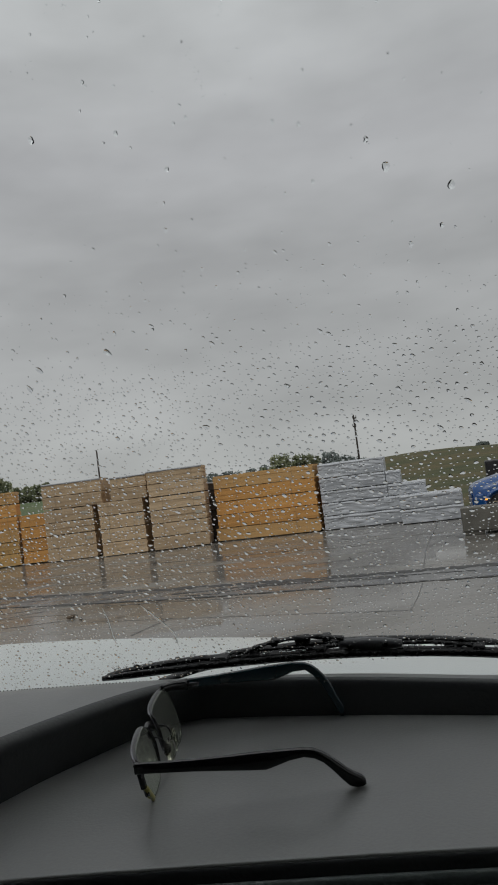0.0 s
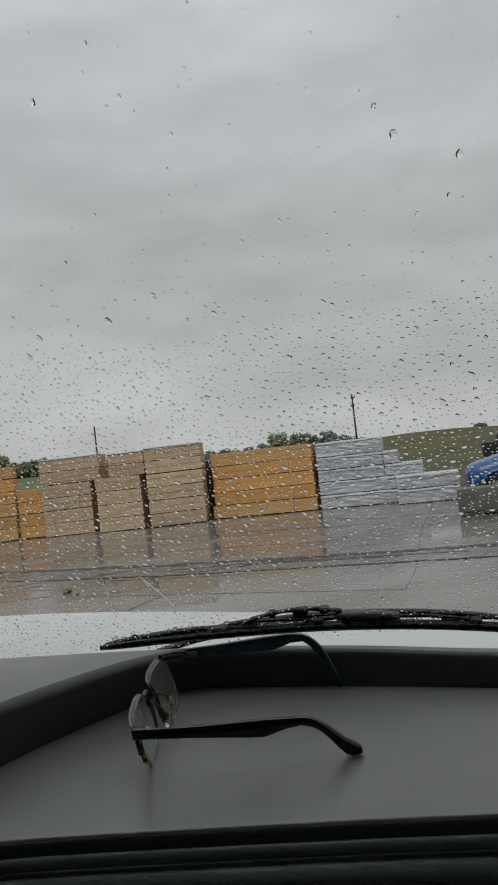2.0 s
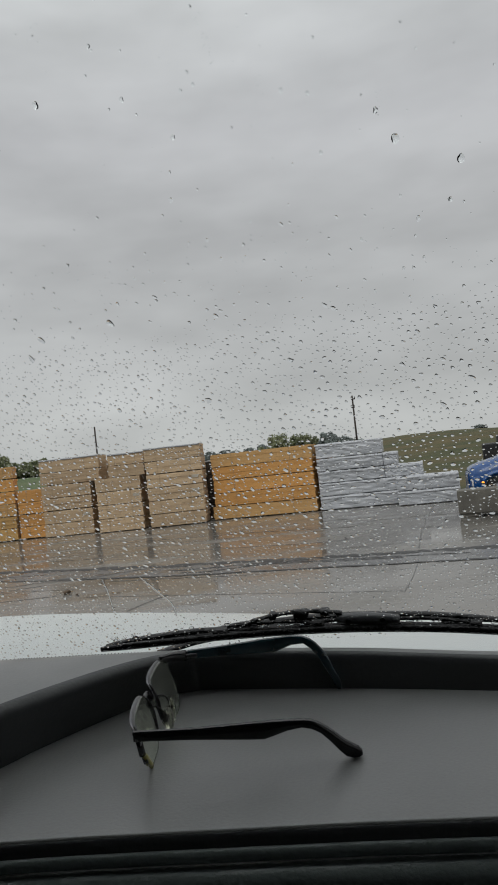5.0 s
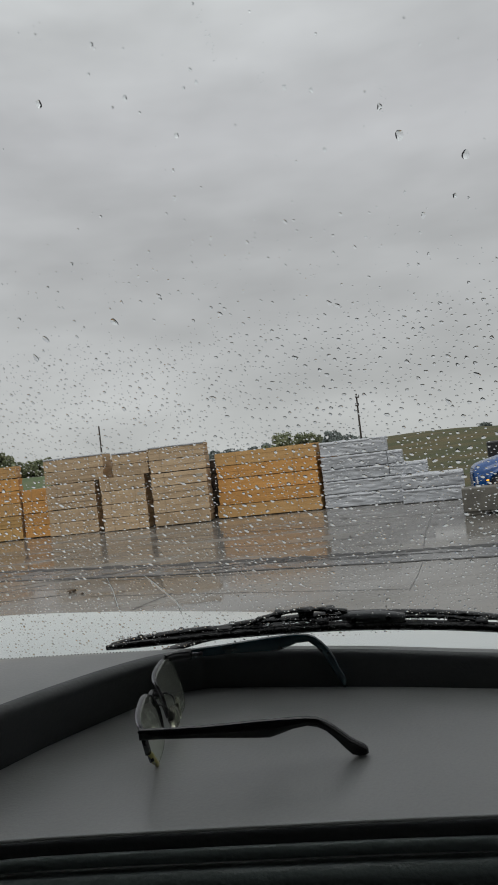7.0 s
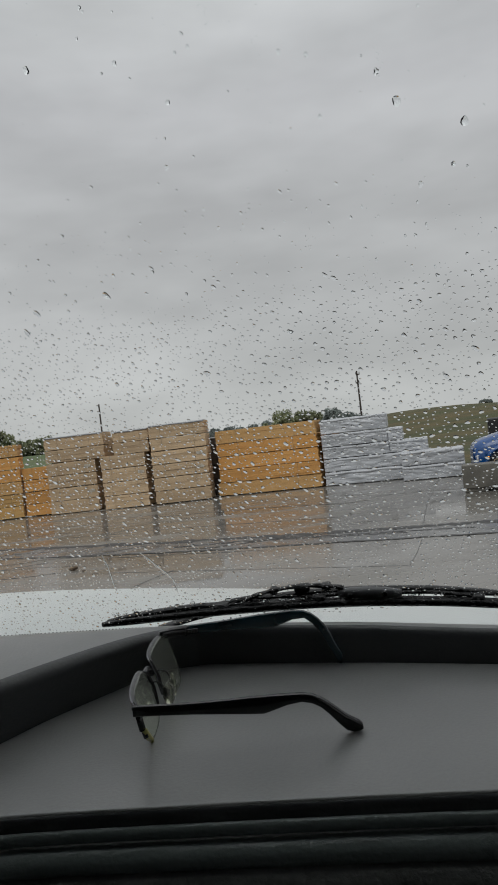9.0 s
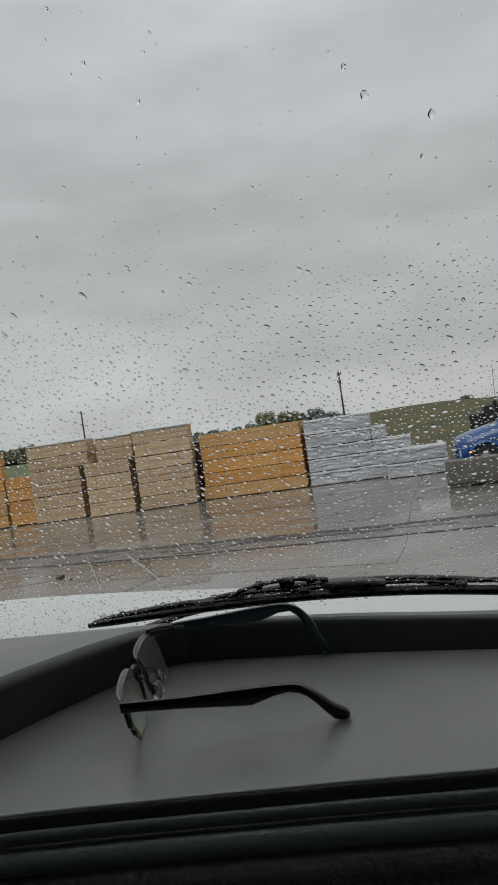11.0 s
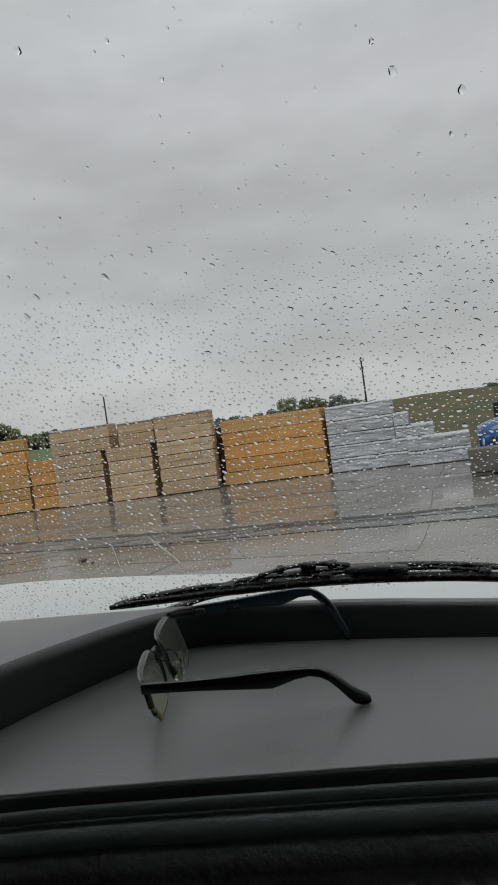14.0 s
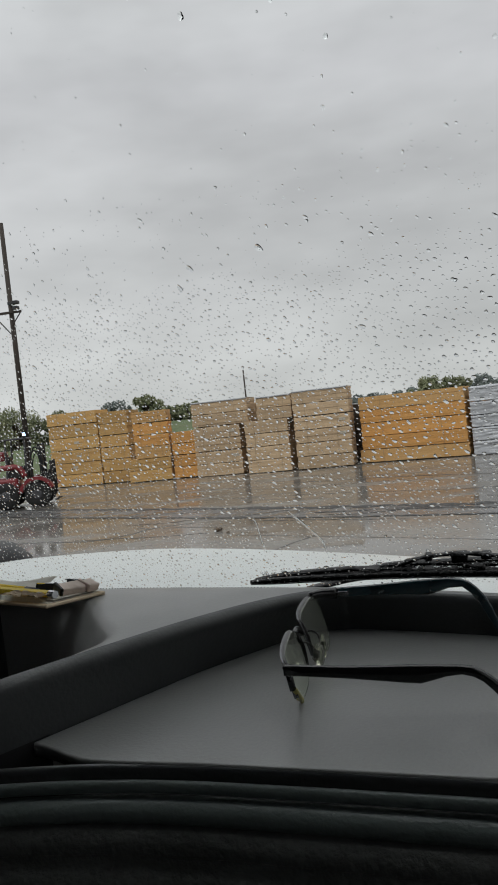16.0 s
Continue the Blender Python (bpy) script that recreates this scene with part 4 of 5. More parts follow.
# ---- eyeglasses ----
TEAL = material("teal_black_acetate", (0.011, 0.034, 0.044), 0.20, tint=(0.007, 0.018, 0.023), scale=40, amount=0.6, spec=0.8, coat=0.3)
ACETATE = material("black_acetate", (0.004, 0.004, 0.0045), 0.14, tint=(0.006, 0.006, 0.0065), scale=40, amount=0.6, spec=0.7, coat=0.0)
GUNMETAL = material("gunmetal_rim", (0.15, 0.15, 0.16), 0.22, metal=0.9, scale=60, amount=0.3)
PADCLEAR = glass_material("clear_nose_pad", (0.93, 0.93, 0.88), 1.45, 0.15)
AMBER = material("lens_edge_yellow", (0.42, 0.38, 0.12), 0.35, scale=60, amount=0.3)
glasses = thing("eyeglasses", pose(-0.0650, 0.4555, PAD_Z + 0.0003, 0, 0, -2), "black half-rim eyeglasses lying open on the dash tray", "eyeglasses")
TEMPLE = [(0.0, 0.0245, 0.0310), (0.012, 0.0240, 0.0303), (0.035, 0.0223, 0.0292), (0.055, 0.0202, 0.0288), (0.069, 0.0186, 0.0287), (0.078, 0.0178, 0.0284), (0.084, 0.0192, 0.0282), (0.092, 0.0213, 0.0278),
          (0.101, 0.0222, 0.0272), (0.107, 0.0205, 0.0262), (0.112, 0.0175, 0.0236), (0.117, 0.0122, 0.0200), (0.122, 0.0060, 0.0156), (0.126, 0.0016, 0.0118), (0.130, 0.0002, 0.0090), (0.1338, 0.0003, 0.0066), (0.1358, 0.0014, 0.0045)]


def temple(side, mat, label):
    bm = bmesh.new()
    rows = []
    for x, lo, hi in TEMPLE:
        if side > 0:
            k = min(1, max(0, (x - 0.094) / 0.042))
            up = (0.009 + 0.08 * x) * (1 - k * k * (3 - 2 * k))
            fat = 0.0035 * min(1, max(0, (x - 0.104) / 0.012))
            lo, hi = lo + up - fat * min(1, max(0, (0.134 - x) / 0.01)) * 0.6, hi + up + fat + 0.0008
        y = side * ((0.0675 if side > 0 else 0.0712) - 0.006 * (x / 0.135) ** 2)
        w = 0.0021 + 0.0005 * min(1, x / 0.1)
        c, hh = (lo + hi) / 2, (hi - lo) / 2
        xs = 0.0065 + x * 0.96 + float(np.interp(x, (0.06, 0.1, 0.122, 0.136), (0, 0.004, 0.003, -0.0035))) if side > 0 else -0.0025 + x * 1.006
        xs = max(xs, 0.0150) if side > 0 else xs
        rows.append([(xs, y + w * math.copysign(abs(math.cos(a)) ** 0.5, math.cos(a)), c + hh * math.copysign(abs(math.sin(a)) ** (0.5 if side > 0 or a > math.pi else 0.8), math.sin(a))) for a in [j * math.tau / 20 for j in range(20)]])
    loft(bm, rows, closed=True, caps=True)
    return part("temple", bm, mat, glasses, label, smooth=True)


def lens_outline(side, n=36):
    """Half-rim lens: flat brow, rounded below; y across, z up, x for the tilt and the curve of the front."""
    out = []
    for i in range(n):
        a = i * math.tau / n
        c, s = math.cos(a), math.sin(a)
        y = 0.0265 * math.copysign(abs(c) ** 0.58, c)
        z = 0.0180 + 0.0178 * math.copysign(abs(s) ** 0.66, s) * (1.0 if s < 0 else 1.0 + 0.04 * c)
        yy = side * 0.0345 + y
        out.append(Vector((0.0030 * ((yy / 0.065) ** 2) * 2.0 - 0.005 + 0.006 * (1 - z / 0.036), yy, max(z, 0.0))))
    return out


temple(-1, ACETATE, "black acetate temple")
temple(1, TEAL, "teal-black temple")
for side in (-1, 1):
    o = lens_outline(side)
    cen = sum(o, Vector()) / len(o)
    bm = bmesh.new()
    rows = []
    for dx, s in ((0.0009, 0.0), (0.0009, 0.5), (0.0008, 0.985), (-0.0008, 0.985), (-0.0009, 0.5), (-0.0009, 0.0)):
        rows.append([cen.lerp(p, max(s, 0.02)) + Vector((dx, 0, 0)) for p in o])
    loft(bm, rows, closed=True, caps=True)
    lens = part("lens", bm, LENS, glasses, "clear lens")
    lens.visible_shadow = False
    # polished lower edge of the lens
    bm = bmesh.new()
    low = [p for i, p in enumerate(o) if (19 <= i <= 25 if side < 0 else 22 <= i <= 33)]
    low = [low[0].lerp(low[-1], k / 4) + Vector((0.0014, 0, 0)) for k in range(5)] if side < 0 else low
    tube(bm, low, (0.0019, 0.0015) if side < 0 else (0.0009, 0.0006), 6, up=(1, 0, 0))
    part("lens_edge", bm, AMBER if side < 0 else GUNMETAL, glasses, "polished bare lens edge", smooth=True)
    bm = bmesh.new()
    brow = [o[i % 36] for i in (range(-3, 22) if side < 0 else range(3, 22))]
    tube(bm, brow, (0.0006, 0.0008), 8, up=(1, 0, 0))
    part("brow_rim", bm, GUNMETAL, glasses, "gunmetal half rim", smooth=True)
    bm = bmesh.new()
    tube(bm, [p + Vector((0.0012, 0, 0)) + (cen - p) * 0.03 for p in brow], (0.0008, 0.0010), 8, up=(1, 0, 0))
    part("brow_lining", bm, ACETATE, glasses, smooth=True)
    if side < 0:
        bm = bmesh.new()
        tube(bm, o[17:20], (0.0016, 0.0019), 8, up=(1, 0, 0))
        part("rim_drop", bm, ACETATE, glasses, "black lower end of the rim", smooth=True)
    y = side * 0.0635
    bm = bmesh.new()
    if side < 0:
        box(bm, (0.0015, y - 0.002, 0.0250), (0.007, y + 0.0038, 0.0300), 0.0012)
        part("end_piece", bm, ACETATE, glasses)
        bm = bmesh.new()
        for z in (0.0255, 0.028):
            rod(bm, (0.006, -0.0643, z - 0.001), (0.006, -0.0643, z + 0.001), 0.0014, seg=10)
        box(bm, (0.006, -0.0655, 0.0245), (0.017, -0.0631, 0.029), 0.0005)
        part("hinge", bm, ACETATE, glasses, "small black hinge")
    else:
        bm.free()
    bm = bmesh.new()
    tube(bm, curve([(-0.002, side * 0.0095, 0.0205), (0.002, side * 0.0105, 0.0212), (0.0058, side * 0.010, 0.0185), (0.0072, side * 0.0085, 0.0145)], 5), (0.0005, 0.0005), 6)
    part("pad_arm", bm, ACETATE, glasses, smooth=True)
    bm = bmesh.new()
    bmesh.ops.create_uvsphere(bm, u_segments=12, v_segments=8, radius=1, matrix=pose(0.0090, side * 0.0078, 0.0125, 15, 0, 25 * side) @ Matrix.Diagonal((0.0020, 0.0058, 0.0074, 1)))
    part("nose_pad", bm, PADCLEAR, glasses, "clear silicone nose pad", smooth=True)
    bm = bmesh.new()
    rod(bm, (0.0068, side * 0.0085, 0.0135), (0.0085, side * 0.0082, 0.0132), 0.0021, seg=12)
    part("pad_screw", bm, ACETATE, glasses)
bm = bmesh.new()
tube(bm, curve([(-0.0040, -0.0095, 0.0215), (-0.0058, -0.004, 0.0238), (-0.0058, 0.004, 0.0238), (-0.0040, 0.0095, 0.0215)], 5), (0.0016, 0.0024), 8)
part("bridge", bm, ACETATE, glasses, smooth=True)


def settle(co):
    """The far side rides a little higher than the near one."""
    x, y, z = co
    z = min(z, 0.026 + (z - 0.026) * 0.6)
    z += 0.067 * (y + 0.0675) * min(1.0, max(0.0, z / 0.024))
    x -= 0.35 * max(0.0, z - 0.024)
    return Vector((x + (0.0 if y > 0 else 0.07 * y), y * (1.0 if y > 0 else 1.05), z))


for ob in glasses.children:
    if not ob.name.startswith("temple"):
        for v in ob.data.vertices:
            v.co = settle(v.co)
# the lenses themselves are nearly flat
for ob in glasses.children:
    if ob.name.split(".")[0] == "lens":
        co = np.array([v.co[:] for v in ob.data.vertices])
        plane = np.linalg.lstsq(np.column_stack([np.ones(len(co)), co[:, 1], co[:, 2]]), co[:, 0], rcond=None)[0]
        for i, v in enumerate(ob.data.vertices):
            v.co.x = plane[0] + plane[1] * v.co.y + plane[2] * v.co.z + (0.0008 if i < len(co) // 2 else -0.0008)
corner = settle(lens_outline(1)[5])
bm = bmesh.new()
tube(bm, curve([corner, corner.lerp(Vector((0.0135, 0.0672, 0.0370)), 0.45) + Vector((0, 0, 0.0008)), (0.0135, 0.0672, 0.0370)], 4), [(0.0020 + 0.0002 * k, 0.0028 + 0.0002 * k) for k in range(9)], 10)
part("end_piece", bm, ACETATE, glasses, "black end piece of the rim", smooth=True)
bm = bmesh.new()
box(bm, (0.0118, 0.0640, 0.0350), (0.0235, 0.0660, 0.0386), 0.0008, seg=2)
part("hinge", bm, GUNMETAL, glasses, "small metal hinge")

# ---- clipboard and oddments on the dash ----
WOODBOARD = material("pressed_board", (0.80, 0.66, 0.47), 0.5, tint=(0.62, 0.48, 0.32), scale=60, amount=0.6)
PAPER = material("paper", (0.76, 0.74, 0.66), 0.7, tint=(0.52, 0.50, 0.44), scale=20, amount=0.5)
YELLOW = material("yellow_lacquer", (0.95, 0.72, 0.03), 0.35, tint=(0.85, 0.58, 0.02), scale=30, amount=0.4)
TAPE = material("kraft_paper", (0.78, 0.65, 0.56), 0.4, tint=(0.64, 0.51, 0.42), scale=30, amount=0.5)
CB = pose(-0.2757, 0.491, 2.0696, -4.6, 0, -22.6) @ Matrix.Scale(0.72, 4) @ Matrix.Translation((-0.112, 0.012, 0))
clip = thing("clipboard", CB, "worn brown pressed-wood clipboard with papers on the dash", "clipboard")
bm = bmesh.new()
box(bm, (-0.13, -0.012, 0.0), (0.112, 0.078, 0.0040), 0.0012)
part("board", bm, WOODBOARD, clip)
for k in range(5):
    bm = bmesh.new()
    box(bm, (-0.125 + 0.002 * k, -0.006 + 0.002 * k, 0.0042 + 0.0006 * k), (0.107 - 0.007 * (k % 4), 0.074, 0.0046 + 0.0006 * k))
    part("paper_sheet", bm, PAPER, clip, "yellowed paper sheet")
bm = bmesh.new()
rows = [[(x, 0.025 + 0.045 * t, 0.0075 + 0.014 * t * t * (0.6 + 0.4 * math.sin(x * 30))) for t in (0, 0.25, 0.5, 0.75, 1)] for x in [-0.125 + 0.0095 * i for i in range(18)]]
loft(bm, rows)
part("top_sheet", bm, PAPER, clip, "lifted grey sheet", smooth=True)
pencil = thing("pencil", CB @ pose(0.018, 0.012, 0.0115, 0, 0, -2), "yellow wooden pencil lying on the clipboard", "pencil")
bm = bmesh.new()
rod(bm, (-0.11, 0, 0), (0.075, 0, 0), 0.0044, seg=6)
part("shaft", bm, YELLOW, pencil)
bm = bmesh.new()
rod(bm, (0.075, 0, 0), (0.085, 0, 0), 0.0045, seg=10)
part("ferrule", bm, CHROME, pencil)
pen = thing("marker_pen", CB @ pose(-0.02, 0.026, 0.0115, 0, 0, -6), "yellow marker pen lying on the clipboard", "pen")
bm = bmesh.new()
rod(bm, (-0.10, 0, 0), (0.06, 0, 0), 0.0046, seg=10)
part("barrel", bm, YELLOW, pen, smooth=True)
bm = bmesh.new()
rod(bm, (0.06, 0, 0), (0.082, 0, 0), 0.0050, 0.0045, seg=10)
part("cap", bm, BLACK, pen, smooth=True)
for dx, dy, w in ((0.056, 0.040, 0.034), (0.068, 0.072, 0.024)):
    binder = thing("binder_clip", CB @ pose(dx + 0.004, dy - 0.004, 0.0075, 0, 0, 12), "black binder clip on the papers", "clip", "binder clips")
    bm = bmesh.new()
    rows = [[(x, -0.006, 0.0), (x, -0.001, 0.0105), (x, 0.001, 0.0105), (x, 0.006, 0.0)] for x in (-w / 2, w / 2)]
    loft(bm, rows, closed=True, caps=True)
    part("spring", bm, BLACK, binder)
    bm = bmesh.new()
    tube(bm, [(-0.004, 0.0, 0.0105), (-0.005, -0.014, 0.013), (0.005, -0.014, 0.013), (0.004, 0.0, 0.0105)], (0.0007, 0.0007), 6)
    part("wire_handle", bm, CHROME, binder)
for dx, dy, a, w, seed in ((0.092, 0.040, 74, 0.016, 3.0), (0.098, 0.0625, 92, 0.0085, 7.0)):
    packet = thing("paper_packet", CB @ pose(dx, dy, 0.0075, 0, 0, a) @ pose(0, 0, 0.001, 20, 0, 0), "small crumpled packet of brown paper on the clipboard", "packet", "paper packets")
    bm = bmesh.new()
    box(bm, (-w, -0.009, 0.0), (w, 0.009, 0.0100), 0.002, seg=2)
    bmesh.ops.subdivide_edges(bm, edges=[e for e in bm.edges if e.calc_length() > 0.006], cuts=5, use_grid_fill=True)
    for v in bm.verts:
        v.co += noise.noise_vector(Vector((v.co.x * 110 + seed, v.co.y * 110, v.co.z * 110))) * 0.0016 * min(1.0, v.co.z / 0.004)
    part("paper", bm, TAPE, packet)
    bm = bmesh.new()
    box(bm, (-w - 0.001, -0.0102, 0.001), (-w + 0.003, 0.0102, 0.0110), 0.001)
    part("band", bm, BLACK if w > 0.01 else TAPE, packet, "dark band" if w > 0.01 else "folded end")

WRAPPER = material("tan_tissue", (0.76, 0.64, 0.47), 0.45, tint=(0.60, 0.48, 0.33), scale=40, amount=0.6)
wrapper = thing("paper_wrapper", CB @ pose(0.066, 0.000, 0.0085, 0, 0, 4), "crumpled tan paper wrapper on the clipboard", "wrapper")
bm = bmesh.new()
rows = []
for i in range(15):
    row = []
    for j in range(9):
        q = Vector((i * 0.55, j * 0.7, 4.2))
        row.append(((i - 7) * 0.0046 + 0.002 * noise.noise(q * 1.7), (j - 4) * 0.0030, 0.003 + 0.006 * abs(noise.noise(q)) + 0.003 * noise.noise(q * 2.3)))
    rows.append(row)
loft(bm, rows)
bmesh.ops.solidify(bm, geom=list(bm.faces), thickness=0.0004)
part("film", bm, WRAPPER, wrapper)

# ---- concrete block ----
block = thing("concrete_block", pose(5.52, 19.4, 0, 0, 0, -18), "old grey concrete barrier block, wet, standing in the yard", "block")
bm = bmesh.new()
box(bm, (0, 0, 0.10), (1.85, 0.62, 0.74), 0.03, seg=2)
part("body", bm, BLOCKGREY, block)
bm = bmesh.new()
box(bm, (0.03, 0.05, 0.0), (0.55, 0.57, 0.11), 0.02)
part("foot", bm, BLOCKGREY, block)
bm = bmesh.new()
box(bm, (1.30, 0.05, 0.0), (1.82, 0.57, 0.11), 0.02)
part("foot", bm, BLOCKGREY, block)
bm = bmesh.new()
tube(bm, curve([(0.85, 0.31, 0.72), (0.87, 0.31, 0.80), (0.98, 0.31, 0.80), (1.0, 0.31, 0.72)], 4), (0.012, 0.012), 6)
part("lifting_loop", bm, STRAP, block, "rusty lifting loop", smooth=True)

# ---- scraps on the concrete ----
for x, y, r in ((-3.72, 14.05, 0.075), (-3.45, 13.75, 0.03)):
    scrap = thing("wood_scrap", pose(x, y, 0.004, 0, 0, 20), "small dark wet scrap lying on the concrete", "scrap", "scraps on the concrete")
    bm = bmesh.new()
    bmesh.ops.create_icosphere(bm, subdivisions=2, radius=r, matrix=Matrix.Translation((0, 0, r * 0.42)) @ Matrix.Diagonal((1.25, 1.0, 0.5, 1)))
    for v in bm.verts:
        v.co += noise.noise_vector(v.co * (0.22 / r) * 4) * r * 0.28
        v.co.z = max(0.0, v.co.z)
    part("lump", bm, BOLSTER, scrap)

# ---- blue truck ----
WHEEL = material("aluminium_wheel", (0.55, 0.56, 0.58), 0.3, metal=0.9, scale=12, amount=0.4)
TINT = material("dark_side_glass", (0.012, 0.014, 0.016), 0.06, scale=3, coat=0.5)
OFFWHITE = material("offwhite_fibreglass", (0.55, 0.58, 0.56), 0.4, scale=4, amount=0.5)
LAMPGLASS = material("headlamp_lens", (0.6, 0.62, 0.64), 0.08, tint=(0.35, 0.36, 0.38), scale=25, amount=0.8, coat=0.8)
AMBERLIT = emit_material("lit_amber_marker", (1.0, 0.32, 0.02), 1.6)
DECAL = material("faded_door_decal", (0.5, 0.45, 0.45), 0.4, tint=(0.4, 0.08, 0.08), scale=8, amount=0.9)
truck = thing("blue_truck", pose(6.62, 21.95, 0, 0, 0, -12) @ Matrix.Diagonal((1, 1, 1.07, 1)), "bright blue conventional truck with white sun visor, parked", "truck")


def truck_section(x, hw, lo, hi, crown=0.08, n=14):
    pts = []
    for i in range(n + 1):
        t = -1 + 2 * i / n
        y = hw * math.copysign(abs(t) ** 0.9, t)
        pts.append((x, y, hi - crown * abs(t) ** 3 - (hi - lo) * 0.25 * max(0, abs(t) - 0.82) / 0.18))
    return [(x, -hw - 0.02, lo)] + pts + [(x, hw + 0.02, lo)]


bm = bmesh.new()
loft(bm, [truck_section(*s) for s in ((0.02, 0.62, 0.62, 0.98, 0.05), (0.0, 0.70, 0.50, 1.02), (0.05, 0.74, 0.48, 1.12), (0.16, 0.78, 0.5, 1.19), (0.4, 0.80, 0.55, 1.26), (0.8, 0.82, 0.6, 1.35), (1.2, 0.85, 0.6, 1.44), (1.42, 0.88, 0.6, 1.49))], caps=True)
part("hood", bm, TRUCKBLUE, truck, smooth=True)
bm = bmesh.new()
box(bm, (-0.015, -0.42, 0.50), (0.03, 0.42, 0.99), 0.03)
grille = part("grille", bm, TRUCKBLUE, truck, "blue grille panel")
for k in range(7):
    bm = bmesh.new()
    box(bm, (-0.028, -0.40, 0.545 + 0.06 * k), (-0.012, 0.40, 0.57 + 0.06 * k), 0.004)
    part("grille_bar", bm, MACHGREY, grille)
bm = bmesh.new()
tube(bm, curve([(0.22, -1.0, 0.36), (0.0, -0.92, 0.36), (-0.07, -0.5, 0.36), (-0.08, 0, 0.36), (-0.07, 0.5, 0.36), (0.0, 0.92, 0.36), (0.22, 1.0, 0.36)], 4), (0.06, 0.15), 10)
part("bumper", bm, TRUCKBLUE, truck, smooth=True)
for side in (-1, 1):
    bm = bmesh.new()
    rows = []
    for i in range(15):
        a = math.radians(-8 + 196 * i / 14)
        c, s = math.cos(a), math.sin(a)
        rows.append([(0.78 - 0.56 * c, side * 0.60, 0.46 + 0.56 * s), (0.78 - 0.57 * c, side * 0.95, 0.46 + 0.57 * s), (0.78 - 0.535 * c, side * 1.02, 0.46 + 0.53 * s), (0.78 - 0.49 * c, side * 1.02, 0.46 + 0.48 * s),
                     (0.78 - 0.48 * c, side * 0.98, 0.46 + 0.47 * s), (0.78 - 0.50 * c, side * 0.60, 0.46 + 0.50 * s)])
    loft(bm, rows, closed=True, caps=True)
    part("fender", bm, TRUCKBLUE, truck, smooth=True)
    bm = bmesh.new()
    box(bm, (0.06, side * 0.70, 0.52), (0.30, side * 0.99, 0.90), 0.06, seg=2)
    part("fender_nose", bm, TRUCKBLUE, truck, smooth=True)
    bm = bmesh.new()
    box(bm, (0.03, side * 0.72, 0.64), (0.11, side * 0.97, 0.82), 0.03, seg=2)
    part("headlight", bm, LAMPGLASS, truck, "clear headlight")
    bm = bmesh.new()
    box(bm, (0.30, side * 0.985, 0.72), (0.37, side * 1.035, 0.76), 0.008)
    part("marker_light", bm, AMBERLIT, truck, "lit amber marker light")
    bm = bmesh.new()
    rows = []
    for y, r in ((0.74, 0.30), (0.735, 0.40), (0.76, 0.425), (0.86, 0.43), (0.96, 0.425), (0.985, 0.40), (0.98, 0.28)):
        rows.append([(0.78 + r * math.cos(t), side * y, 0.43 + r * math.sin(t)) for t in [j * math.tau / 24 for j in range(24)]])
    loft(bm, rows, closed=True)
    wheel = part("wheel", bm, RUBBER, truck, "black tyre", smooth=True)
    bm = bmesh.new()
    rows = []
    for y, r in ((0.97, 0.285), (0.90, 0.25), (0.87, 0.14), (0.93, 0.12), (0.95, 0.05)):
        rows.append([(0.78 + r * math.cos(t), side * y, 0.43 + r * math.sin(t)) for t in [j * math.tau / 20 for j in range(20)]])
    loft(bm, rows, closed=True, caps=True)
    part("rim", bm, WHEEL, wheel, "aluminium rim", smooth=True)
    bm = bmesh.new()
    box(bm, (1.62, side * 0.925, 1.55), (2.25, side * 0.945, 2.12), 0.0)
    for v in bm.verts:
        v.co.x += 0.16 if v.co.x < 1.9 and v.co.z > 1.9 else 0
    part("side_window", bm, TINT, truck, "dark side window")
    bm = bmesh.new()
    box(bm, (1.78, side * 0.925, 1.02), (2.12, side * 0.937, 1.36), 0.02)
    part("door_decal", bm, DECAL, truck, "faded round door emblem")
    bm = bmesh.new()
    box(bm, (1.45, side * 1.15, 1.55), (1.56, side * 1.38, 2.05), 0.03)
    tube(bm, [(1.52, side * 0.92, 1.62), (1.52, side * 1.2, 1.66)], (0.015, 0.015), 6)
    part("side_mirror", bm, BLACK, truck)
    bm = bmesh.new()
    rod(bm, (2.68, side * 0.80, 1.0), (2.68, side * 0.80, 2.95), 0.07, seg=14)
    part("exhaust_stack", bm, CHROME, truck, "chrome exhaust stack", smooth=True)
    bm = bmesh.new()
    rod(bm, (1.50, side * 0.98, 2.0), (1.55, side * 1.0, 3.1), 0.008, seg=6)
    part("antenna", bm, BLACK, truck)
bm = bmesh.new()
cs = [(1.36, 0.90, 0.55, 1.50), (1.45, 0.92, 0.5, 1.56), (1.78, 0.92, 0.5, 2.16), (1.9, 0.92, 0.5, 2.30), (2.2, 0.92, 0.5, 2.36), (2.55, 0.92, 0.5, 2.36), (2.6, 0.90, 0.55, 2.33)]
loft(bm, [truck_section(x, hw, lo, hi, 0.05) for x, hw, lo, hi in cs], caps=True)
part("cab", bm, TRUCKBLUE, truck)
bm = bmesh.new()
rows = [[(1.47 + 0.30 * t - 0.016, y, 1.58 + 0.56 * t + 0.006) for y in (-0.80, -0.4, 0, 0.4, 0.80)] for t in (0, 0.33, 0.66, 1)]
rows2 = [[(x + 0.012, y, z - 0.006) for x, y, z in r] for r in reversed(rows)]
loft(bm, rows + rows2)
part("windscreen", bm, TINT, truck, "grey windscreen")
bm = bmesh.new()
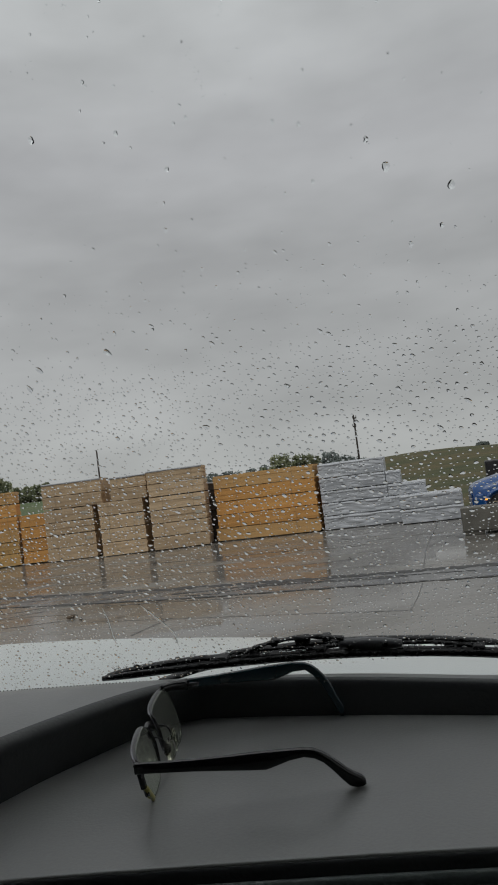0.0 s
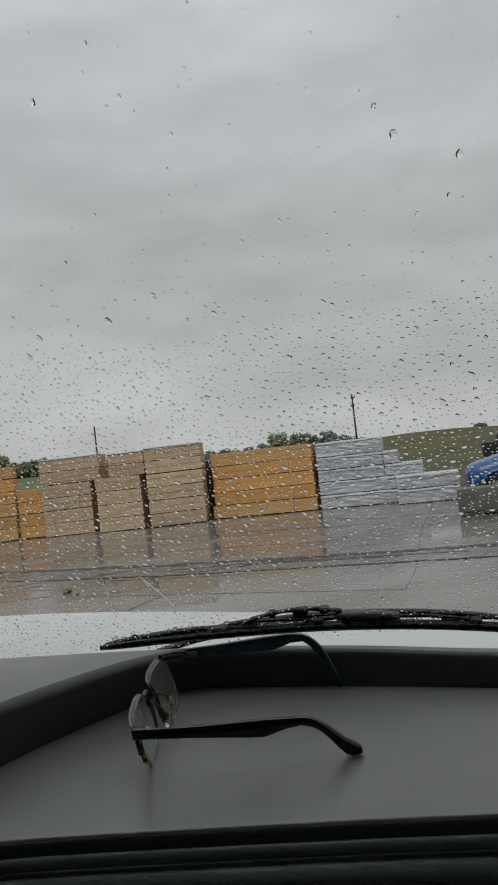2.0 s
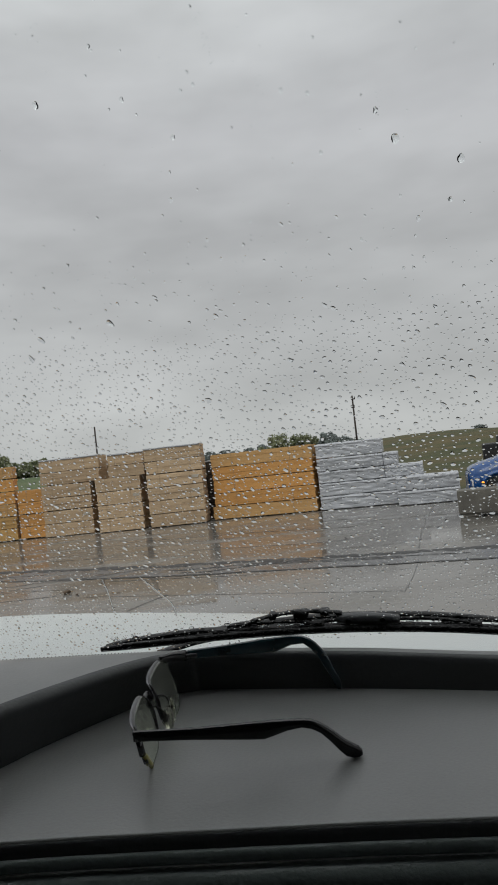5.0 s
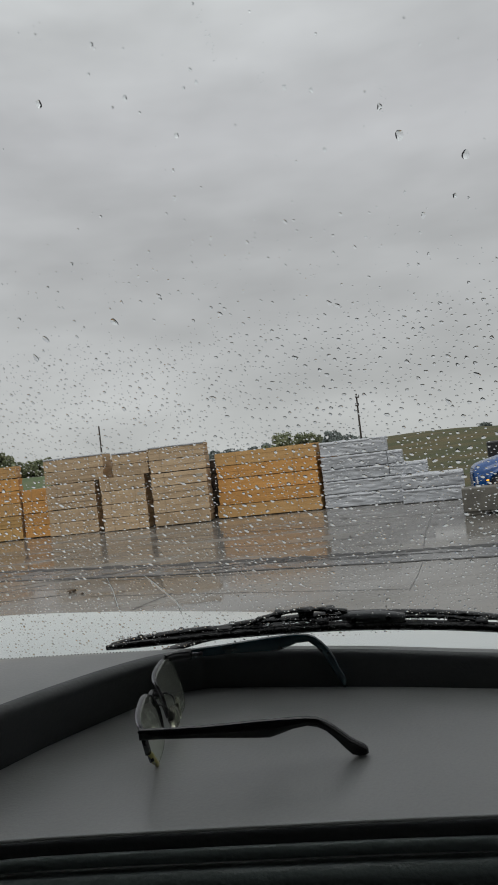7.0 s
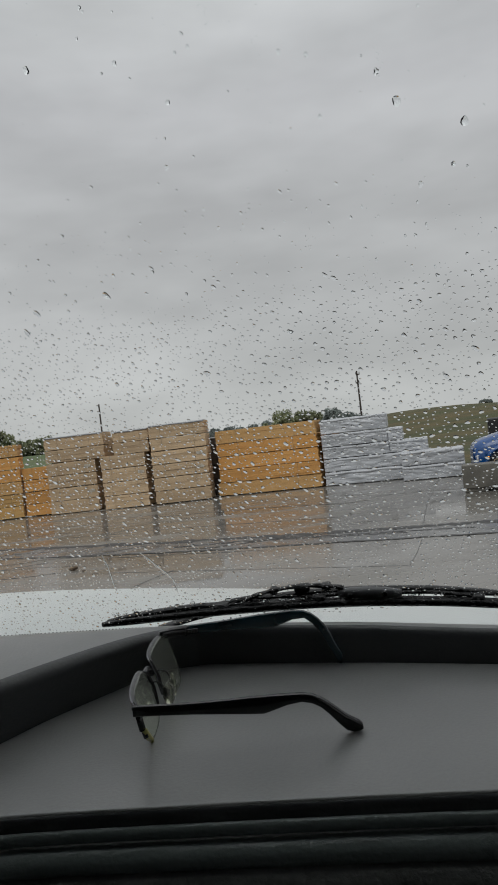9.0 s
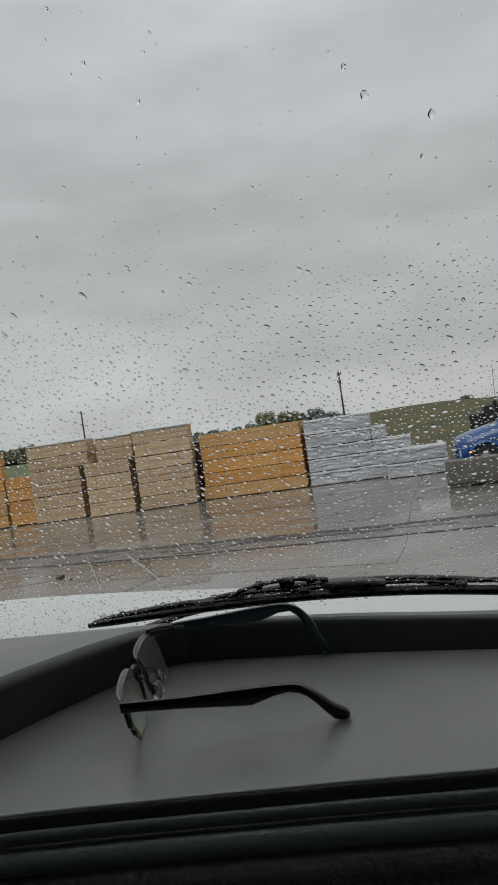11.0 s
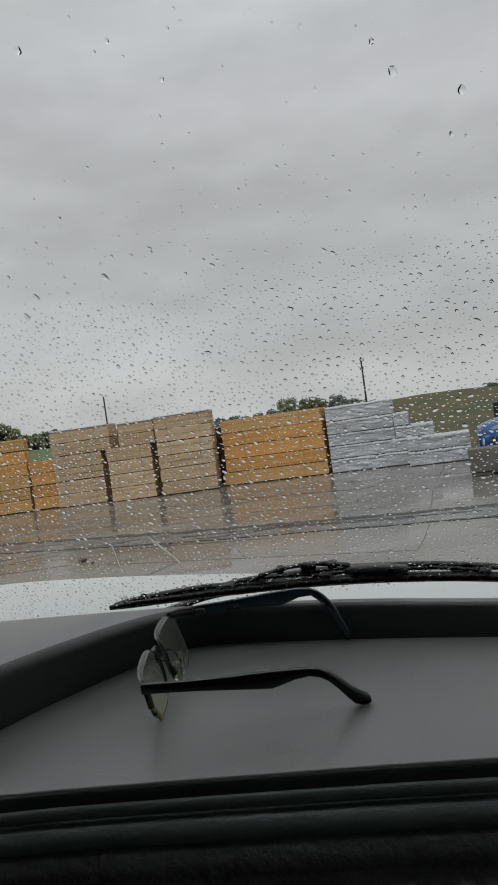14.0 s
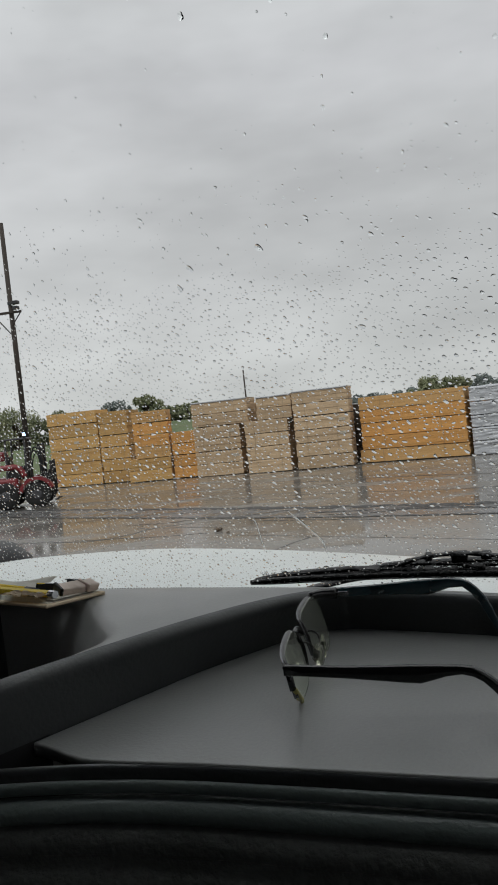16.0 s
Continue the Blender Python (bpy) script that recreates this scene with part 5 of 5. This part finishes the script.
rows = [[(1.52 + 0.30 * t, y, 2.10 + 0.20 * t - 0.03 * (y / 0.9) ** 2) for y in (-0.95, -0.5, 0, 0.5, 0.95)] for t in (0, 0.5, 1)]
rows2 = [[(x + 0.02, y, z - 0.035) for x, y, z in r] for r in reversed(rows)]
loft(bm, rows + rows2 + rows[:1])
part("sun_visor", bm, OFFWHITE, truck, "off-white sun visor", smooth=False)
bm = bmesh.new()
box(bm, (2.7, -0.95, 0.5), (4.3, 0.95, 2.5), 0.12, seg=3)
part("sleeper", bm, TRUCKBLUE, truck)
bm = bmesh.new()
box(bm, (0.6, -0.4, 0.5), (7.0, 0.4, 0.75), 0.02)
part("chassis", bm, MACHGREY, truck)
for x in (5.3, 6.5):
    for side in (-1, 1):
        bm = bmesh.new()
        rows = []
        for y, r in ((0.5, 0.30), (0.5, 0.40), (0.54, 0.43), (0.96, 0.43), (0.985, 0.40), (0.98, 0.28)):
            rows.append([(x + r * math.cos(t), side * y, 0.43 + r * math.sin(t)) for t in [j * math.tau / 24 for j in range(24)]])
        loft(bm, rows, closed=True, caps=True)
        part("wheel", bm, RUBBER, truck, "black tyre", smooth=True)

# ---- machine beyond the truck ----
loader = thing("yard_loader", pose(9.97, 30.5, 0, 0, 0, -17), "black yard machine standing behind the blue truck", "machine")
for name, a, b, bev in (("engine_body", (0.0, 0.0, 0.75), (0.62, 1.7, 1.74), 0.05), ("cab", (0.62, 0.05, 0.75), (2.3, 1.65, 2.06), 0.08)):
    bm = bmesh.new()
    box(bm, a, b, bev, seg=2)
    part(name, bm, BLACK, loader)
for x in (0.55, 1.85):
    for y in (0.12, 1.58):
        bm = bmesh.new()
        rows = [[(x + r * math.cos(t), y + d, 0.48 + r * math.sin(t)) for t in [j * math.tau / 20 for j in range(20)]] for d, r in ((-0.16, 0.3), (-0.15, 0.44), (-0.1, 0.48), (0.1, 0.48), (0.15, 0.44), (0.16, 0.3))]
        loft(bm, rows, closed=True, caps=True)
        part("wheel", bm, RUBBER, loader, "black tyre", smooth=True)

# ---- poles ----
def utility_pole(x, y, top, r, label, arms=()):
    ob = thing("utility_pole", pose(x, y, hill(x, y) - 0.02), label, "pole", "utility poles")
    bm = bmesh.new()
    rod(bm, (0, 0, 0), (0, 0, top), r, r * 0.72, seg=12)
    part("shaft", bm, POLEWOOD, ob, smooth=True)
    for z, w, dx in arms:
        bm = bmesh.new()
        box(bm, (dx - w, -0.06 - r, z - 0.06), (dx + w, 0.06 - r, z + 0.06), 0.01)
        part("crossarm", bm, POLEWOOD, ob)
        for s in (-1, 1):
            bm = bmesh.new()
            rod(bm, (dx + s * w * 0.9, -r, z + 0.06), (dx + s * w * 0.9, -r, z + 0.24), 0.05, 0.03, seg=8)
            part("insulator", bm, MACHGREY, ob)
    return ob


utility_pole(10.84, 70, 6.25, 0.105, "thin dark wooden utility pole behind the lumber", ((5.9, 0.18, 0.05), (5.1, 0.16, -0.05)))
utility_pole(-14.25, 70, 6.65, 0.10, "thin dark wooden utility pole behind the lumber", ())
yard = utility_pole(-19.12, 35.08, 13.7, 0.155, "tall dark yard light pole with floodlights, wet")
bm = bmesh.new()
box(bm, (-1.3, -0.24, 8.95), (0.65, -0.12, 9.07), 0.01)
arm = part("crossarm", bm, POLEWOOD, yard)
bm = bmesh.new()
tube(bm, [(-0.9, -0.18, 8.95), (-0.05, -0.18, 7.9)], (0.03, 0.03), 6)
tube(bm, [(0.6, -0.18, 8.95), (0.05, -0.18, 8.3)], (0.03, 0.03), 6)
part("brace", bm, POLEWOOD, yard)
for dx, dz in ((0.42, 9.2), (0.45, 9.48), (0.18, 9.45), (-1.1, 9.2)):
    bm = bmesh.new()
    box(bm, (dx - 0.15, -0.40, dz - 0.09), (dx + 0.15, -0.12, dz + 0.09), 0.04, seg=2)
    lampbox = part("floodlight", bm, MACHGREY, yard, "unlit grey floodlight")
    bm = bmesh.new()
    box(bm, (dx - 0.12, -0.415, dz - 0.07), (dx + 0.12, -0.402, dz + 0.07))
    part("lamp_glass", bm, TINT, lampbox)


# ---- trees ----
def tree(x, y, height, width, mat, seed, label, bottom=0.25, leaves=900, size=0.34):
    """Trunk and limbs with a crown of many small leaf clumps gathered round limb ends, uneven in outline."""
    rng = random.Random(seed)
    leaves, height, size = int(leaves * 4.2), height * 0.9, size * 0.72
    z0 = hill(x, y)
    ob = thing("tree", pose(x, y, z0 - 0.05), label, "tree", "trees behind the yard")
    bm = bmesh.new()
    rod(bm, (0, 0, 0), (rng.uniform(-0.2, 0.2), 0, height * 0.6), width * 0.045, width * 0.02, seg=8)
    centres = []
    for k in range(30):
        a, f = rng.uniform(0, math.tau), rng.random()
        zc = height * (bottom + (0.94 - bottom) * f)
        reach = width * 0.5 * math.sin(math.pi * min(0.97, 0.16 + 0.76 * f)) * rng.uniform(0.4, 1.2)
        c = Vector((reach * math.cos(a), reach * math.sin(a), zc))
        centres.append((c, width * rng.uniform(0.07, 0.2)))
        tube(bm, [(0, 0, zc * 0.55), c * 0.55 + Vector((0, 0, zc * 0.22)), c], [(width * 0.018, width * 0.018), (width * 0.012, width * 0.012), (0.03, 0.03)], 5)
    part("trunk", bm, BARK, ob)
    v, f = [], []
    for k in range(leaves):
        c, r = centres[k % len(centres)]
        d = Vector((rng.gauss(0, 1), rng.gauss(0, 1), rng.gauss(0, 0.8))).normalized() * r * rng.random() ** 0.45
        p = c + d
        e = Euler((rng.uniform(0, 6.3), rng.uniform(0, 6.3), rng.uniform(0, 6.3))).to_matrix()
        s = size * rng.uniform(0.6, 1.3)
        n = len(v)
        v += [tuple(p + e @ Vector(q)) for q in ((-s, 0, 0), (-0.2 * s, 0.55 * s, 0.15 * s), (s, 0, 0), (-0.2 * s, -0.55 * s, 0.15 * s))]
        f += [(n, n + 1, n + 2), (n, n + 2, n + 3)]
    me = bpy.data.meshes.new("crown")
    me.from_pydata(v, [], f)
    me.materials.append(mat)
    crown = new("crown", me)
    crown.parent = ob
    return ob


L_TREE = "leafy green tree at the edge of the field"
tree(5.2, 109.8, 3.5, 5.0, LEAF, 31, "broad olive-green tree behind the lumber", 0.2, 1100, 0.30)
tree(8.4, 110.0, 2.9, 4.6, LEAF, 32, "low olive-green tree behind the lumber", 0.2, 800, 0.30)
tree(21.5, 188, 6.8, 7.0, LEAFHAZE, 33, L_TREE, 0.2, 900, 0.45)
tree(26.0, 190, 4.6, 6.5, LEAFHAZE, 34, L_TREE, 0.2, 800, 0.45)
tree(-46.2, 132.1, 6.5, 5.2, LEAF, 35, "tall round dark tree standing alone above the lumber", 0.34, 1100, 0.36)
tree(-55.4, 139.3, 6.0, 6.4, LEAFHAZE, 36, L_TREE, 0.2, 1000, 0.36)
tree(-70.7, 154.6, 6.2, 8.5, LEAFHAZE, 37, L_TREE, 0.2, 1000, 0.42)
tree(-58.6, 104.6, 7.0, 8.5, LEAF, 38, "leafy green trees at the edge of the yard", 0.12, 1400, 0.34)
tree(-64.5, 106.0, 7.6, 8.0, LEAF, 39, "leafy green trees at the edge of the yard", 0.12, 1300, 0.34)
tree(-53.5, 108.0, 5.6, 6.0, LEAF, 40, "leafy green trees at the edge of the yard", 0.12, 1000, 0.34)
tree(34.6, 106, 0.45, 1.9, LEAFHAZE, 45, "small bush on the crest of the hill", 0.1, 500, 0.2)
for k in range(9):
    tree(-51.5 + 1.3 * k, 150 + (k % 3) * 3, 3.75 + 0.25 * math.sin(k * 2.1), 3.4, LEAF, 50 + k, "dark trees in a row beyond the field", 0.06, 950, 0.38)
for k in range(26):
    tree(-16 + 2.0 * k + math.sin(k * 3.3), 226 + 6 * math.sin(k * 1.7), 4.8 + 0.9 * math.sin(k * 2.7), 5.5, LEAFHAZE, 80 + k, "hazy far trees on the skyline", 0.1, 450, 0.55)

# ---- red forklift ----
fork = thing("forklift", pose(-12.75, 22.7, 0, 0, 0, 18), "red yard forklift with black mast and a lit beacon", "forklift")
bm = bmesh.new()
box(bm, (-1.9, -0.55, 0.45), (0.0, 0.55, 1.05), 0.10, seg=2)
part("chassis", bm, RED, fork)
bm = bmesh.new()
tube(bm, curve([(-1.9, -0.5, 1.36), (-0.4, -0.5, 1.40), (0.05, -0.5, 1.36), (0.25, -0.5, 1.05)], 5), (0.09, 0.10), 10)
part("boom", bm, RED, fork, "red boom", smooth=True)
bm = bmesh.new()
box(bm, (-1.5, -0.35, 1.62), (-0.4, 0.45, 1.95), 0.08, seg=2)
part("counterweight", bm, RED, fork, "red engine cover")
for x, y in ((-0.35, -0.48), (-0.35, 0.48), (0.28, -0.48), (0.28, 0.48)):
    bm = bmesh.new()
    rod(bm, (x, y, 0.9), (x + 0.06, y, 2.32), 0.035, seg=8)
    part("cage_post", bm, MACHGREY, fork)
bm = bmesh.new()
box(bm, (-0.42, -0.55, 2.30), (0.42, 0.55, 2.36), 0.02)
part("cage_roof", bm, MACHGREY, fork)
bm = bmesh.new()
box(bm, (-0.3, -0.3, 0.95), (0.15, 0.3, 1.15), 0.05, seg=2)
box(bm, (-0.36, -0.3, 1.1), (-0.24, 0.3, 1.75), 0.04, seg=2)
part("driver_seat", bm, BLACK, fork)
bm = bmesh.new()
for y in (-0.3, 0.3):
    box(bm, (0.72, y - 0.06, 0.15), (0.86, y + 0.06, 2.1), 0.01)
for z in (0.5, 1.2, 1.95):
    box(bm, (0.74, -0.3, z), (0.84, 0.3, z + 0.1), 0.01)
part("mast", bm, BLACK, fork, "black lifting mast")
bm = bmesh.new()
for z in (0.35, 0.62, 0.90, 1.15):
    box(bm, (1.02, -0.55, z), (1.08, 0.55, z + 0.06), 0.008)
for y in (-0.5, -0.25, 0.0, 0.25, 0.5):
    box(bm, (1.08, y - 0.02, 0.3), (1.12, y + 0.02, 1.5), 0.006)
for y in (-0.4, 0.4):
    box(bm, (0.84, y - 0.04, 0.5), (1.03, y + 0.04, 0.62), 0.01)
    box(bm, (0.84, y - 0.04, 1.0), (1.03, y + 0.04, 1.12), 0.01)
part("load_guard", bm, BLACK, fork, "black load backrest")
bm = bmesh.new()
box(bm, (0.88, -0.62, 0.42), (1.0, 0.62, 1.02), 0.03, seg=2)
part("carriage", bm, BLACK, fork, "black lifting carriage")
for y in (-0.35, 0.35):
    bm = bmesh.new()
    box(bm, (1.12, y - 0.06, 0.14), (1.26, y + 0.06, 0.19), 0.01)
    part("fork_tine", bm, BLACK, fork)
for x, r in ((-1.5, 0.42), (-0.42, 0.45), (0.62, 0.43)):
    for side in (-1, 1):
        bm = bmesh.new()
        rows = []
        for y, q in ((0.48, 0.55), (0.48, 0.9), (0.52, 1.0), (0.72, 1.0), (0.76, 0.9), (0.75, 0.55)):
            rows.append([(x + r * q * math.cos(t), side * y, r + r * q * math.sin(t)) for t in [j * math.tau / 20 for j in range(20)]])
        loft(bm, rows, closed=True, caps=True)
        wheel = part("wheel", bm, RUBBER, fork, "black tyre", smooth=True)
        bm = bmesh.new()
        rod(bm, (x, side * 0.74, r), (x, side * 0.77, r), r * 0.4, r * 0.3, seg=16)
        part("rim", bm, MACHGREY, wheel, "dark steel rim")
    bm = bmesh.new()
bm.free()
for side in (-1, 1):
    bm = bmesh.new()
    rows = []
    for i in range(9):
        a = math.radians(10 + 150 * i / 8)
        rows.append([(0.62 - q * math.cos(a), side * y, 0.43 + q * math.sin(a)) for q, y in ((0.49, 0.5), (0.49, 0.82), (0.60, 0.82), (0.60, 0.5))])
    loft(bm, rows, closed=True, caps=True)
    part("mudguard", bm, RED, fork, "red mudguard")
bm = bmesh.new()
rod(bm, (0.36, -0.5, 2.36), (0.36, -0.5, 2.42), 0.06, seg=12)
part("beacon_base", bm, BLACK, fork)
bm = bmesh.new()
rod(bm, (0.36, -0.5, 2.42), (0.36, -0.5, 2.52), 0.05, 0.04, seg=12)
part("beacon", bm, emit_material("lit_blue_beacon", (0.35, 0.5, 1.0), 5.0), fork, "lit blue-white beacon")
for y, z0, z1 in ((-0.42, 1.0, 1.9), (-0.2, 0.9, 2.0), (0.1, 0.8, 1.85)):
    bm = bmesh.new()
    tube(bm, curve([(0.30, y, z0), (0.45, y, z1 - 0.3), (0.60, y, z1), (0.74, y, z1 - 0.25), (0.78, y, z0)], 5), (0.022, 0.022), 6)
    part("hydraulic_hose", bm, BLACK, fork, smooth=True)
bm = bmesh.new()
box(bm, (-0.32, -0.47, 1.0), (0.30, -0.43, 1.42), 0.02)
part("side_panel", bm, BLACK, fork, "black side panel")
bm = bmesh.new()
box(bm, (-1.85, -0.68, 0.30), (-0.2, -0.52, 0.62), 0.03)
part("tank", bm, MACHGREY, fork, "dark side tank")
bm = bmesh.new()
tube(bm, [(0.10, -0.40, 1.05), (0.18, -0.40, 1.32)], (0.02, 0.02), 6)
bmesh.ops.create_cone(bm, cap_ends=True, segments=16, radius1=0.17, radius2=0.16, depth=0.025, matrix=pose(0.19, -0.40, 1.34, 0, -25, 0))
part("steering_wheel", bm, BLACK, fork)
